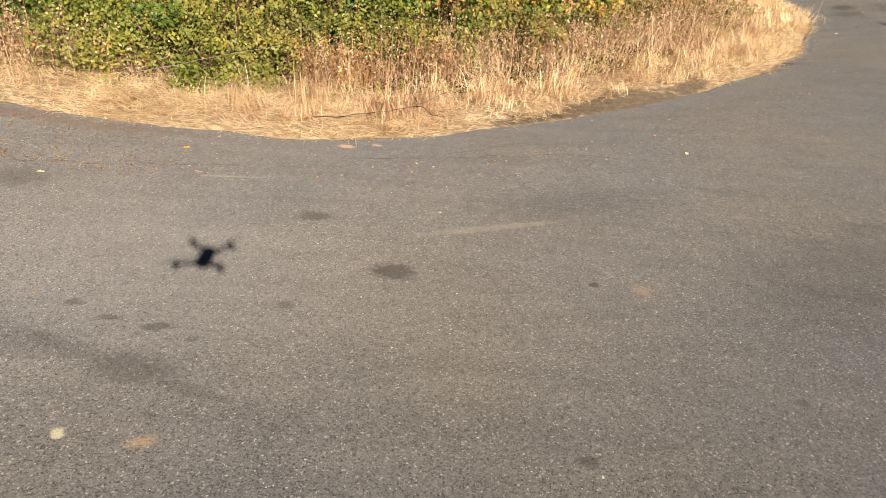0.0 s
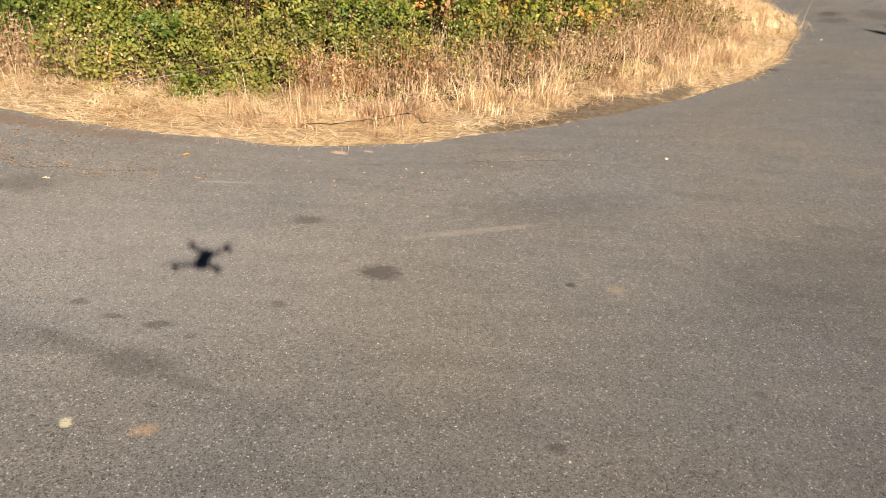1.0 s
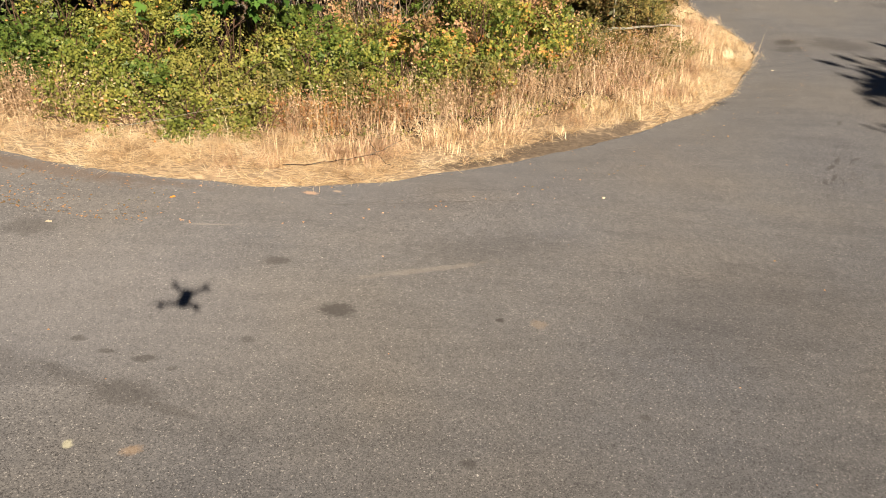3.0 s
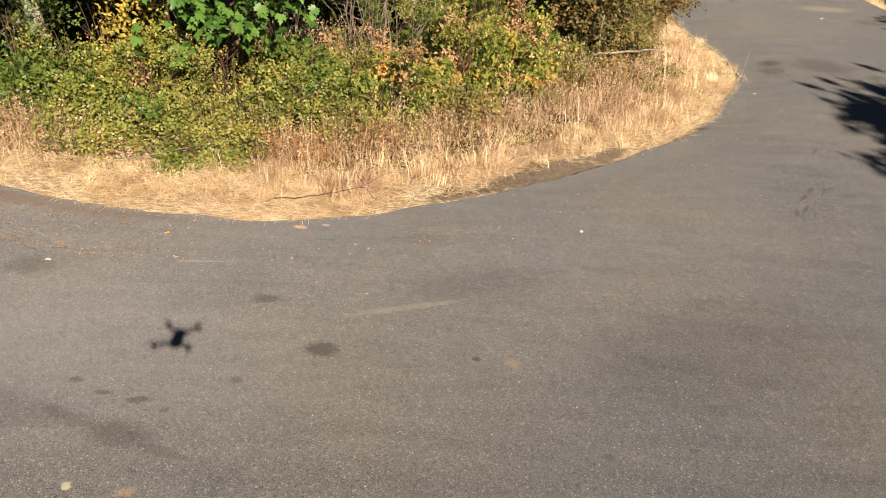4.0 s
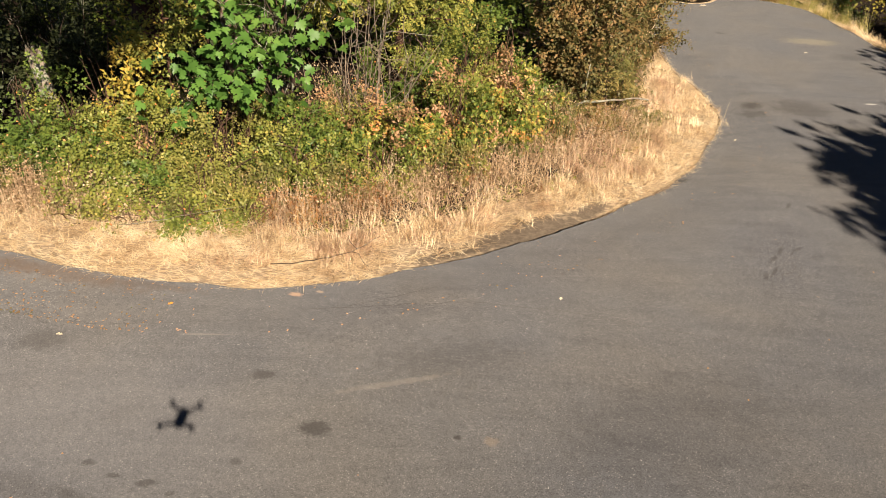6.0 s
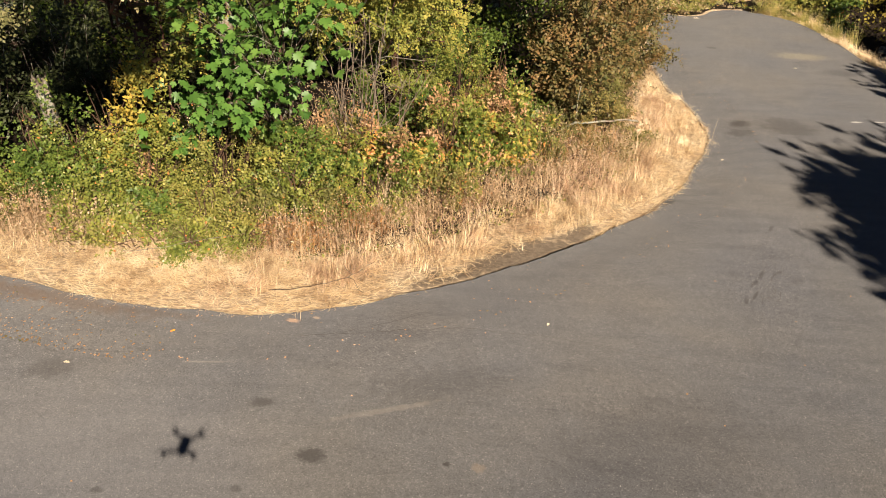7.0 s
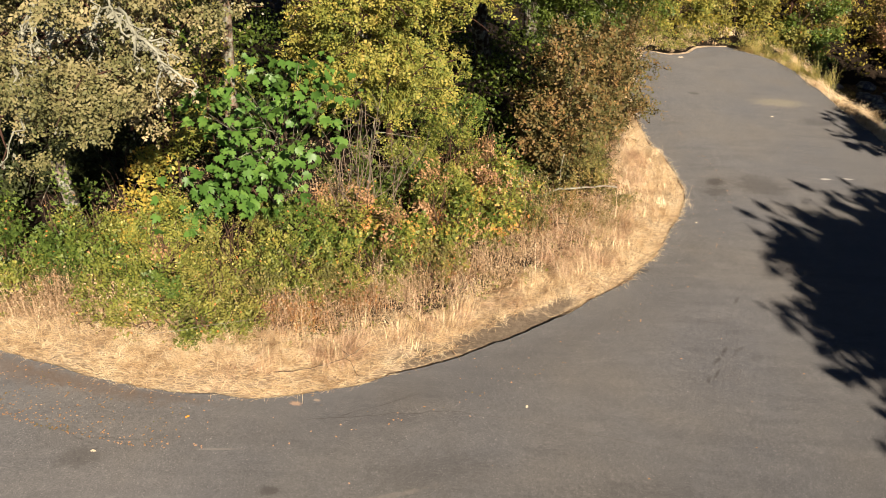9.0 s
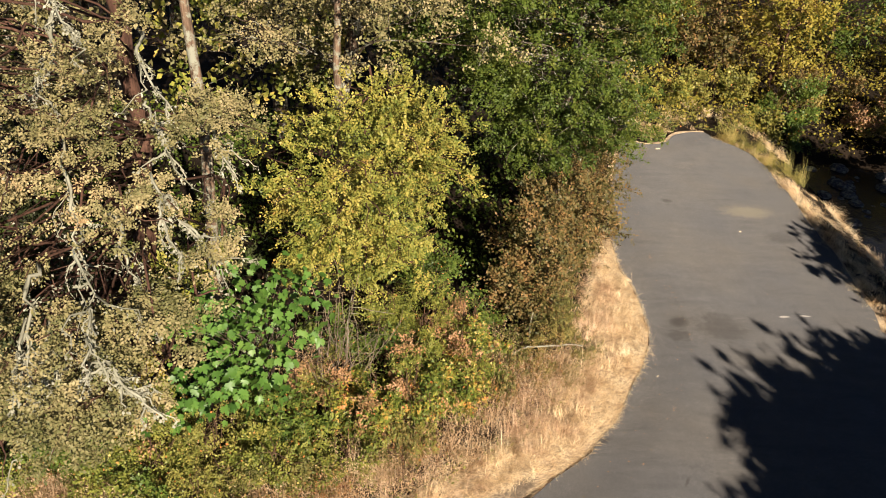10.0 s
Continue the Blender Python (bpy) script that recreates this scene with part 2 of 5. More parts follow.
ASPHALT = asphalt_material()
# Woodland soil set near black: the shade under the trees is in its colour.
SOIL = soil_material("shaded_forest_floor", (0.009, 0.007, 0.005), (0.022, 0.015, 0.009), (0.032, 0.02, 0.012), 0.25)
THATCH = soil_material("straw_thatch", (0.20, 0.15, 0.10), (0.38, 0.285, 0.18), (0.68, 0.52, 0.33), 0.5, [(1.7, 6.6, 0.8, 0.24, 35), (0.85, 6.04, 0.45, 0.11, 29), (1.15, 6.3, 0.16, 0.06, 20), (0.75, 6.1, 0.12, 0.05, 10), (2.45, 7.2, 0.3, 0.1, 43)])
CRACK = Mat("crack_shadow").base((0.05, 0.045, 0.04), 0.95).m
STRAW = leaf_material("dry_grass_blades", [(0.0, (0.24, 0.145, 0.07)), (0.28, (0.6, 0.415, 0.235)), (0.6, (0.84, 0.66, 0.41)), (1.0, (0.93, 0.815, 0.595))], 0.2, 0.6, 2.0, 0.25, vary=0.6)
ROSY = leaf_material("rosy_grass_stalks", [(0.0, (0.22, 0.13, 0.07)), (0.35, (0.54, 0.345, 0.215)), (0.7, (0.77, 0.555, 0.37)), (1.0, (0.9, 0.73, 0.52))], 0.2, 0.65, 2.0, 0.2, vary=0.6)
BRAMBLE = leaf_material("bramble_leaves", [(0.0, (0.039, 0.059, 0.010)), (0.3, (0.112, 0.135, 0.023)), (0.55, (0.194, 0.203, 0.039)), (0.82, (0.292, 0.261, 0.057)), (0.95, (0.399, 0.297, 0.079)), (1.0, (0.515, 0.225, 0.077))], 0.22, 0.45, 2.4, odd=((0.5, 0.2, 0.06), (0.5, 0.42, 0.13)))
BRAMBLE_RED = leaf_material("turning_bramble_leaves", [(0.0, (0.035, 0.064, 0.011)), (0.38, (0.108, 0.145, 0.024)), (0.6, (0.243, 0.24, 0.042)), (0.72, (0.486, 0.31, 0.07)), (0.85, (0.648, 0.22, 0.075)), (1.0, (0.700, 0.37, 0.175))], 0.22, 0.45, 2.4, odd=((0.55, 0.16, 0.05), (0.5, 0.42, 0.13)))
BRAMBLE_YELLOW = leaf_material("yellow_bramble_leaves", [(0.0, (0.055, 0.067, 0.014)), (0.35, (0.150, 0.155, 0.031)), (0.7, (0.249, 0.225, 0.053)), (0.92, (0.354, 0.265, 0.080)), (1.0, (0.454, 0.193, 0.080))], 0.22, 0.5, 3.0, odd=((0.5, 0.2, 0.06), (0.5, 0.42, 0.13)))
BRAMBLE_DARK = leaf_material("dark_bramble_leaves", [(0.0, (0.026, 0.055, 0.01)), (0.45, (0.076, 0.12, 0.02)), (0.8, (0.162, 0.2, 0.036)), (1.0, (0.324, 0.27, 0.058))], 0.22, 0.42, 3.0, odd=((0.5, 0.2, 0.06),))
DULL = leaf_material("dull_shrub_leaves", [(0.0, (0.049, 0.058, 0.016)), (0.4, (0.130, 0.125, 0.033)), (0.7, (0.238, 0.18, 0.055)), (1.0, (0.410, 0.25, 0.09))], 0.22, 0.55, 1.6)
MAPLE = leaf_material("maple_leaves", [(0.0, (0.028, 0.076, 0.013)), (0.5, (0.075, 0.16, 0.027)), (1.0, (0.14, 0.235, 0.046))], 0.25, 0.4, 1.0, 0.2, True, vary=0.42)
MAPLE_MASS = leaf_material("maple_leaf_mass", [(0.0, (0.028, 0.076, 0.013)), (0.5, (0.075, 0.16, 0.027)), (1.0, (0.14, 0.235, 0.046))], 0.25, 0.4, 1.0, 0.2, vary=0.42)
YELLOW = leaf_material("yellowing_hazel_leaves", [(0.0, (0.045, 0.075, 0.013)), (0.28, (0.135, 0.16, 0.028)), (0.52, (0.25, 0.24, 0.046)), (0.76, (0.37, 0.3, 0.067)), (0.92, (0.46, 0.29, 0.075)), (1.0, (0.42, 0.2, 0.065))], 0.22, 0.5, 1.6)
OAK_TAN = leaf_material("tan_oak_leaves", [(0.0, (0.06, 0.07, 0.022)), (0.3, (0.14, 0.135, 0.05)), (0.55, (0.24, 0.205, 0.092)), (0.8, (0.37, 0.3, 0.155)), (1.0, (0.4, 0.26, 0.13))], 0.2, 0.6, 1.0, 0.25)
OAK_GREEN = leaf_material("dark_oak_leaves", [(0.0, (0.026, 0.053, 0.007)), (0.4, (0.059, 0.093, 0.013)), (0.75, (0.104, 0.129, 0.019)), (1.0, (0.236, 0.198, 0.044))], 0.25, 0.5, 1.0)
RUST = leaf_material("rusty_shrub_leaves", [(0.0, (0.022, 0.03, 0.008)), (0.3, (0.07, 0.07, 0.02)), (0.55, (0.14, 0.1, 0.034)), (0.8, (0.235, 0.13, 0.048)), (1.0, (0.4, 0.27, 0.1))], 0.2, 0.55, 2.6)
SALMON = leaf_material("salmon_withered_leaves", [(0.0, (0.07, 0.09, 0.02)), (0.3, (0.23, 0.14, 0.06)), (0.6, (0.4, 0.22, 0.11)), (1.0, (0.55, 0.37, 0.22))], 0.25, 0.55, 2.0, vary=0.4)
AMBER = leaf_material("amber_shrub_leaves", [(0.0, (0.07, 0.09, 0.018)), (0.3, (0.2, 0.2, 0.035)), (0.55, (0.4, 0.32, 0.06)), (0.8, (0.6, 0.36, 0.06)), (1.0, (0.6, 0.22, 0.05))], 0.35, 0.5, 2.4)
FAR_YELLOW = leaf_material("far_yellow_leaves", [(0.0, (0.07, 0.075, 0.014)), (0.35, (0.185, 0.165, 0.024)), (0.7, (0.32, 0.25, 0.04)), (1.0, (0.34, 0.19, 0.06))], 0.25, 0.55, 0.5)
REED = leaf_material("reedy_grass_blades", [(0.0, (0.12, 0.13, 0.03)), (0.4, (0.28, 0.26, 0.07)), (0.7, (0.48, 0.38, 0.13)), (1.0, (0.7, 0.52, 0.24))], 0.25, 0.55, 1.0, vary=0.5)
WEED = leaf_material("pink_brown_weeds", [(0.0, (0.22, 0.145, 0.08)), (0.35, (0.38, 0.255, 0.145)), (0.65, (0.52, 0.375, 0.235)), (1.0, (0.64, 0.5, 0.33))], 0.25, 0.65, 2.2, 0.15, vary=0.5)
RUSTWEED = leaf_material("rust_red_weeds", [(0.0, (0.144, 0.066, 0.033)), (0.4, (0.36, 0.165, 0.066)), (0.7, (0.495, 0.286, 0.11)), (1.0, (0.558, 0.462, 0.242))], 0.3, 0.65, 2.2, 0.15)
# Conifer needles, and near-black leaves that paint the wood's dark gaps.
FIR_AND_SHADE = leaf_material("conifer_and_shade_leaves", [(0.0, (0.018, 0.026, 0.009)), (1.0, (0.05, 0.062, 0.018))], 0.1, 0.6, 1.0)
LICHEN = leaf_material("pale_lichen", [(0.0, (0.15, 0.15, 0.105)), (0.5, (0.26, 0.255, 0.19)), (1.0, (0.4, 0.39, 0.3))], 0.15, 0.9, 2.0, 0.1, vary=0.5)
BARK = bark_material("oak_bark", (0.016, 0.011, 0.008), (0.07, 0.046, 0.03), 0.05)
TRUNK = bark_material("tan_oak_trunk", (0.035, 0.023, 0.015), (0.19, 0.125, 0.08), 0.1)
BARK_RED = bark_material("red_brown_bark", (0.025, 0.013, 0.009), (0.1, 0.052, 0.034))
DEADWOOD = bark_material("weathered_deadwood", (0.055, 0.04, 0.028), (0.26, 0.21, 0.155), 0.2)
CANE = bark_material("bramble_cane", (0.035, 0.02, 0.013), (0.12, 0.07, 0.042))
TWIG_GREY = bark_material("grey_twig", (0.08, 0.06, 0.045), (0.24, 0.19, 0.135))
# Wet rock, its dark bluish tint standing in for the ditch's shade.
ROCK = bark_material("wet_shaded_rock", (0.025, 0.025, 0.028), (0.085, 0.085, 0.095), 0.1)
SHELL = Mat("dark_plastic").base((0.03, 0.03, 0.033), 0.4).m


# ---- mesh helpers ----
class Heap:
    """Vertices and triangles gathered into one mesh."""

    def __init__(self):
        self.v, self.f, self.n = [], [], 0

    def add(self, verts, tris):
        verts, tris = np.asarray(verts, float).reshape(-1, 3), np.asarray(tris, int).reshape(-1, 3)
        self.v.append(verts)
        self.f.append(tris + self.n)
        self.n += len(verts)

    def mesh(self, name, base, material, smooth=False):
        v = np.concatenate(self.v) - np.asarray(base, float)
        f = np.concatenate(self.f)
        me = bpy.data.meshes.new(name)
        me.vertices.add(len(v))
        me.vertices.foreach_set("co", v.ravel().astype(np.float32))
        me.loops.add(f.size)
        me.loops.foreach_set("vertex_index", f.ravel().astype(np.int32))
        me.polygons.add(len(f))
        me.polygons.foreach_set("loop_start", np.arange(0, f.size, 3, dtype=np.int32))
        me.polygons.foreach_set("loop_total", np.full(len(f), 3, np.int32))
        if smooth:
            me.polygons.foreach_set("use_smooth", np.ones(len(f), bool))
        me.update(calc_edges=True)
        me.materials.append(material)
        return me


def thing(name, base, label, category, group="", kind=""):
    ob = new(name)
    ob.location = base
    ob.empty_display_size = 0.2
    return tagged(ob, label, category, group, kind)


def part(name, heap, material, parent, label="", smooth=False, origin=(0, 0, 0)):
    """Links a heap as one mesh under a thing; the heap is in world places."""
    base = Vector(parent.location)
    if parent.parent:
        base = base + Vector(parent.parent.location)
    ob = new(name, heap.mesh(name, base, material, smooth))
    ob.parent = parent
    return tagged(ob, label)


def fan(outline, lift=0.0):
    """A leaf template: an outline (u, v) fanned from its midrib."""
    o = np.array(outline, float)
    n = len(o)
    v = np.zeros((n + 1, 3))
    v[:n, :2] = o
    v[:n, 2] = lift * np.abs(o[:, 1])
    v[n] = (0.45, 0, 0)
    return v, np.array([(n, i, (i + 1) % n) for i in range(n)])


def mirrored(half):
    return half + [(u, -w) for u, w in reversed(half) if abs(w) > 1e-6]


OVATE = (np.array([(0, 0, 0), (0.45, 0.3, 0.09), (1, 0, -0.04), (0.45, -0.3, 0.09), (0.45, 0, 0)], float), np.array([(0, 4, 1), (4, 2, 1), (0, 3, 4), (4, 3, 2)]))
SMALL = (np.array([(0, 0, 0), (0.5, 0.34, 0.08), (1, 0, 0), (0.5, -0.34, 0.08)], float), np.array([(0, 2, 1), (0, 3, 2)]))
OAKLEAF = fan(mirrored([(0, 0), (0.3, 0.27), (0.46, 0.15), (0.7, 0.32), (1, 0)]), 0.25)
MAPLELEAF = fan(mirrored([(0, 0), (-0.12, 0.28), (0.02, 0.30), (0.08, 0.52), (0.2, 0.40), (0.36, 0.60), (0.42, 0.44), (0.62, 0.50), (0.52, 0.28), (0.52, 0.17), (0.72, 0.24), (0.78, 0.12), (1, 0)]), 0.12)


def three_leaf():
    """A bramble leaf of three leaflets."""
    vs, fs = [], []
    v, f = SMALL
    for k, (turn, size, u) in enumerate(((0, 0.62, 0.38), (1.25, 0.5, 0.3), (-1.25, 0.5, 0.3))):
        c, s = math.cos(turn), math.sin(turn)
        w = v * size
        vs.append(np.c_[u + w[:, 0] * c - w[:, 1] * s, w[:, 0] * s + w[:, 1] * c, w[:, 2]])
        fs.append(f + k * len(v))
    return np.concatenate(vs), np.concatenate(fs)


TRIPLE = three_leaf()


def unit(a):
    return a / np.maximum(np.linalg.norm(a, axis=-1, keepdims=True), 1e-9)


def scatter(heap, template, places, normals, sizes, rng, axis=None):
    """Lays a leaf template at each place, facing its normal, turned at random or along an axis."""
    tv, tf = template
    n = len(places)
    nz = unit(normals)
    ref = rng.normal(size=(n, 3)) if axis is None else axis
    ux = unit(ref - nz * np.sum(ref * nz, axis=1, keepdims=True))
    uy = np.cross(nz, ux)
    s = np.asarray(sizes).reshape(n, 1, 1)
    v = places[:, None, :] + s * (tv[None, :, 0:1] * ux[:, None, :] + tv[None, :, 1:2] * uy[:, None, :] + tv[None, :, 2:3] * nz[:, None, :])
    f = tf[None] + (np.arange(n) * len(tv))[:, None, None]
    heap.add(v, f)


def sprays(heap, template, places, outward, size, per, rng, reach=3.2, flat=0.4):
    """Leafy shoots: leaves set alternately along a short twig, all facing much the same way."""
    m = len(places)
    axis = unit(outward * 0.7 + rng.normal(size=(m, 3)) * 0.6)
    nrm = np.array([0.12, -0.28, 0.6]) + outward * 0.45 + rng.normal(size=(m, 3)) * 0.45
    nrm = unit(nrm - axis * np.sum(nrm * axis, axis=1, keepdims=True) * 0.8)
    side = unit(np.cross(nrm, axis))
    big = rng.uniform(0.8, 1.2, (m, 1))
    for j in range(per):
        t, s = (j + 0.5) / per, (-1) ** j
        pos = places + (axis * (t - 0.5) * reach + side * s * 0.12) * size * big
        way = axis * (0.45 + t) + side * s * (1 - 0.6 * t) + rng.normal(size=(m, 3)) * 0.3
        scatter(heap, template, pos, nrm + rng.normal(size=(m, 3)) * flat, size * big[:, 0] * rng.uniform(0.6, 1.15, m), rng, way)


def tube(heap, line, r0, r1, sides=6, rng=None, rough=0.0):
    """A tapered limb along a line of points."""
    line = np.asarray(line, float)
    n = len(line)
    tan = unit(np.gradient(line, axis=0))
    ref = np.array([0.31, 0.21, 0.93]) if abs(tan[0, 2]) < 0.8 else np.array([1.0, 0.1, 0])
    a = unit(np.cross(tan, ref))
    b = np.cross(tan, a)
    ang = np.linspace(0, 2 * np.pi, sides, endpoint=False)
    rad = np.linspace(r0, r1, n)[:, None] * np.ones((n, sides))
    if rng is not None and rough:
        rad = rad * (1 + rough * rng.normal(size=rad.shape))
    v = line[:, None, :] + rad[..., None] * (np.cos(ang)[None, :, None] * a[:, None, :] + np.sin(ang)[None, :, None] * b[:, None, :])
    f = []
    for i in range(n - 1):
        for j in range(sides):
            k = (j + 1) % sides
            p, q, r, s = i * sides + j, i * sides + k, (i + 1) * sides + k, (i + 1) * sides + j
            f += [(p, q, r), (p, r, s)]
    v = np.concatenate([v.reshape(-1, 3), line[:1], line[-1:]])
    c0, c1 = n * sides, n * sides + 1
    for j in range(sides):
        k = (j + 1) % sides
        f += [(c0, k, j), (c1, (n - 1) * sides + j, (n - 1) * sides + k)]
    heap.add(v, f)


def bent(p, q, rng, sag=0.0, wob=0.08, n=7):
    """A crooked line from p to q."""
    p, q = np.asarray(p, float), np.asarray(q, float)
    t = np.linspace(0, 1, n)[:, None]
    d = np.linalg.norm(q - p)
    line = p + (q - p) * t
    off = np.cumsum(rng.normal(size=(n, 3)), axis=0) * wob * d / n
    off = off - off[0] - (off[-1] - off[0]) * t
    line = line + off
    line[:, 2] += sag * d * np.sin(np.pi * t[:, 0])
    return line


def blades(heap, places, ways, lengths, widths, droop, rng, start_rise=1.0):
    """Grass blades of three joints that bend over towards their way."""
    n = len(places)
    up = np.array([0, 0, 1.0])
    ways = unit(ways)
    side = unit(np.cross(ways, up) + 1e-6)
    L = np.asarray(lengths).reshape(n, 1)
    W = np.asarray(widths).reshape(n, 1)
    D = np.asarray(droop).reshape(n, 1)
    rows = []
    pos = places.copy()
    for k, w in enumerate((1.0, 0.85, 0.6, 0.0)):
        if w > 0:
            rows += [pos - side * W * w / 2, pos + side * W * w / 2]
        else:
            rows += [pos]
        a = D * (0.35 + 0.5 * k)
        pos = pos + (up * np.cos(a) * start_rise + ways * np.sin(a)) * L / 3
    v = np.stack(rows, axis=1)
    f = np.array([(0, 1, 3), (0, 3, 2), (2, 3, 5), (2, 5, 4), (4, 5, 6)])
    heap.add(v, f[None] + (np.arange(n) * 7)[:, None, None])


# ---- the plan of the road ----
VERGE = np.array([
    (-60, 34), (-30, 18), (-14, 9.6), (-7.5, 6.7), (-5, 5.75), (-3.72, 5.38), (-2.95, 5.17), (-2.3, 5.06), (-1.7, 5.01), (-1.15, 5.03), (-0.7, 5.14), (-0.25, 5.3), (0.22, 5.49),
    (0.8, 5.79), (1.36, 6.13), (1.93, 6.51), (2.46, 6.93), (2.95, 7.38), (3.4, 7.81), (3.92, 8.46), (4.6, 9.66), (5.05, 10.8), (5.1, 11.8),
    (5.02, 12.5), (4.92, 13.1), (4.95, 14.0), (5.0, 14.9), (5.2, 16.3), (5.7, 18.0), (6.05, 19.3), (6.4, 20.2), (7.0, 20.0), (7.65, 20.3), (8.05, 20.9), (8.6, 21.2), (9.1, 21.25),
])
RIGHT = np.array([(9.2, 20.7), (9.6, 20.05), (9.95, 19.45), (10.09, 18.7), (10.09, 17.7), (10.05, 16.8), (10.02, 15.7), (9.98, 14.5), (9.92, 12.9), (9.85, 12.0), (9.65, 10), (9.9, 6), (10.6, 1), (11, -6), (10, -16), (6, -30)])


def resample(line, step, rng=None, jag=0.0):
    """A smooth line through the points, at even steps, with a ragged offset."""
    line = np.asarray(line, float)
    pts = []
    for i in range(len(line) - 1):
        p0, p1, p2, p3 = line[max(i - 1, 0)], line[i], line[i + 1], line[min(i + 2, len(line) - 1)]
        n = max(2, int(np.linalg.norm(p2 - p1) / step))
        for t in np.linspace(0, 1, n, endpoint=False):
            pts.append(0.5 * (2 * p1 + (p2 - p0) * t + (2 * p0 - 5 * p1 + 4 * p2 - p3) * t * t + (3 * p1 - p0 - 3 * p2 + p3) * t ** 3))
    pts.append(line[-1])
    pts = np.array(pts)
    if rng is not None and jag:
        tan = unit(np.gradient(pts, axis=0))
        nor = np.c_[-tan[:, 1], tan[:, 0]]
        k = np.convolve(rng.normal(size=len(pts) + 4), np.ones(5) / 2.2, "valid")
        pts = pts + nor * (k * jag)[:, None]
    return pts


EDGE = resample(VERGE, 0.09, RNG, 0.014)
EDGE_R = resample(RIGHT, 0.15, RNG, 0.03)


def off_edge(xy, line=EDGE):
    """How far places lie from the road's edge, inside the wood plus, on the road minus."""
    xy = np.asarray(xy, float).reshape(-1, 2)
    best = np.full(len(xy), 1e9)
    sign = np.ones(len(xy))
    for s in range(0, len(xy), 2000):
        q = xy[s:s + 2000]
        a, b = line[:-1], line[1:]
        ab = b - a
        t = np.clip(np.sum((q[:, None] - a) * ab, axis=2) / np.sum(ab * ab, axis=1), 0, 1)
        near = a + t[..., None] * ab
        d = np.linalg.norm(q[:, None] - near, axis=2)
        i = np.argmin(d, axis=1)
        r = np.arange(len(q))
        cr = ab[i, 0] * (q[:, 1] - a[i, 1]) - ab[i, 1] * (q[:, 0] - a[i, 0])
        best[s:s + 2000] = d[r, i]
        sign[s:s + 2000] = np.where(cr >= 0, 1, -1)
    return best * sign


def step(x, a, b):
    t = np.clip((np.asarray(x, float) - a) / (b - a), 0, 1)
    return t * t * (3 - 2 * t)


def land(x, y):
    """The height of the open ground, with the ditch beyond the road and the rise past its end."""
    x, y = np.asarray(x, float), np.asarray(y, float)
    ditch = -1.3 * step(x, 10.1, 13.4) * (1 - step(x, 14.0, 17.5)) * step(y, 6, 11) * (1 - step(y, 21, 24))
    rise = 0.05 * np.maximum(y - 24, 0) * (1 - step(y, 40, 90))
    return ditch + rise


def road_height(x, y):
    d = -off_edge(np.c_[np.ravel(x), np.ravel(y)])
    return -0.11 * np.exp(-(np.maximum(d, 0) / 0.6) ** 2) * step(np.ravel(x), -2.2, 0.3)


def verge_drop(x):
    """Where the slab's broken edge stands clear of the soil."""
    return -0.02 * step(x, 0.2, 0.9) * (1 - step(x, 2.6, 3.4))


# ---- ground, road, verge ----
def along(n, d0, d1, rng, line=EDGE, power=1.0):
    """Places beside the edge, d0 to d1 inside it, with the edge's own direction."""
    seg = np.linalg.norm(np.diff(line, axis=0), axis=1)
    cum = np.r_[0, np.cumsum(seg)]
    s = rng.uniform(0, cum[-1], n)
    i = np.clip(np.searchsorted(cum, s) - 1, 0, len(seg) - 1)
    t = ((s - cum[i]) / seg[i])[:, None]
    p = line[i] + (line[i + 1] - line[i]) * t
    tan = unit(line[np.minimum(i + 4, len(line) - 1)] - line[np.maximum(i - 4, 0)])
    nor = np.c_[-tan[:, 1], tan[:, 0]]
    d = d0 + (d1 - d0) * rng.uniform(0, 1, n) ** power
    return p + nor * d[:, None], tan, nor, d, s


def ground_sheet():
    t = np.linspace(-1, 1, 201)
    s = np.sign(t) * (14 * np.abs(t) + 700 * np.abs(t) ** 6)
    X, Y = np.meshgrid(s + 2.0, s + 12.0, indexing="ij")
    Z = land(X, Y) - 0.10 - 0.1 * (1 - step(off_edge(np.c_[X.ravel(), Y.ravel()]), 0.8, 2.2)).reshape(X.shape)
    near = (np.abs(X - 2) < 30) & (np.abs(Y - 12) < 30)
    bumps = np.array([noise.noise((float(a) * 1.3, float(b) * 1.3, 0.0)) for a, b in zip(X[near], Y[near])])
    far_from_road = step(off_edge(np.c_[X[near], Y[near]]), 0.3, 1.5)
    Z[near] += 0.07 * bumps * far_from_road
    n = len(s)
    v = np.c_[X.ravel(), Y.ravel(), Z.ravel()]
    i, j = np.meshgrid(np.arange(n - 1), np.arange(n - 1), indexing="ij")
    a = (i * n + j).ravel()
    f = np.concatenate([np.c_[a, a + n, a + n + 1], np.c_[a, a + n + 1, a + 1]])
    h = Heap()
    h.add(v, f)
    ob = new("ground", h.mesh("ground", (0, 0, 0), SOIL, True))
    return tagged(ob, "near-black woodland soil with leaf litter, tree shade in its colour", "ground", kind="structure")


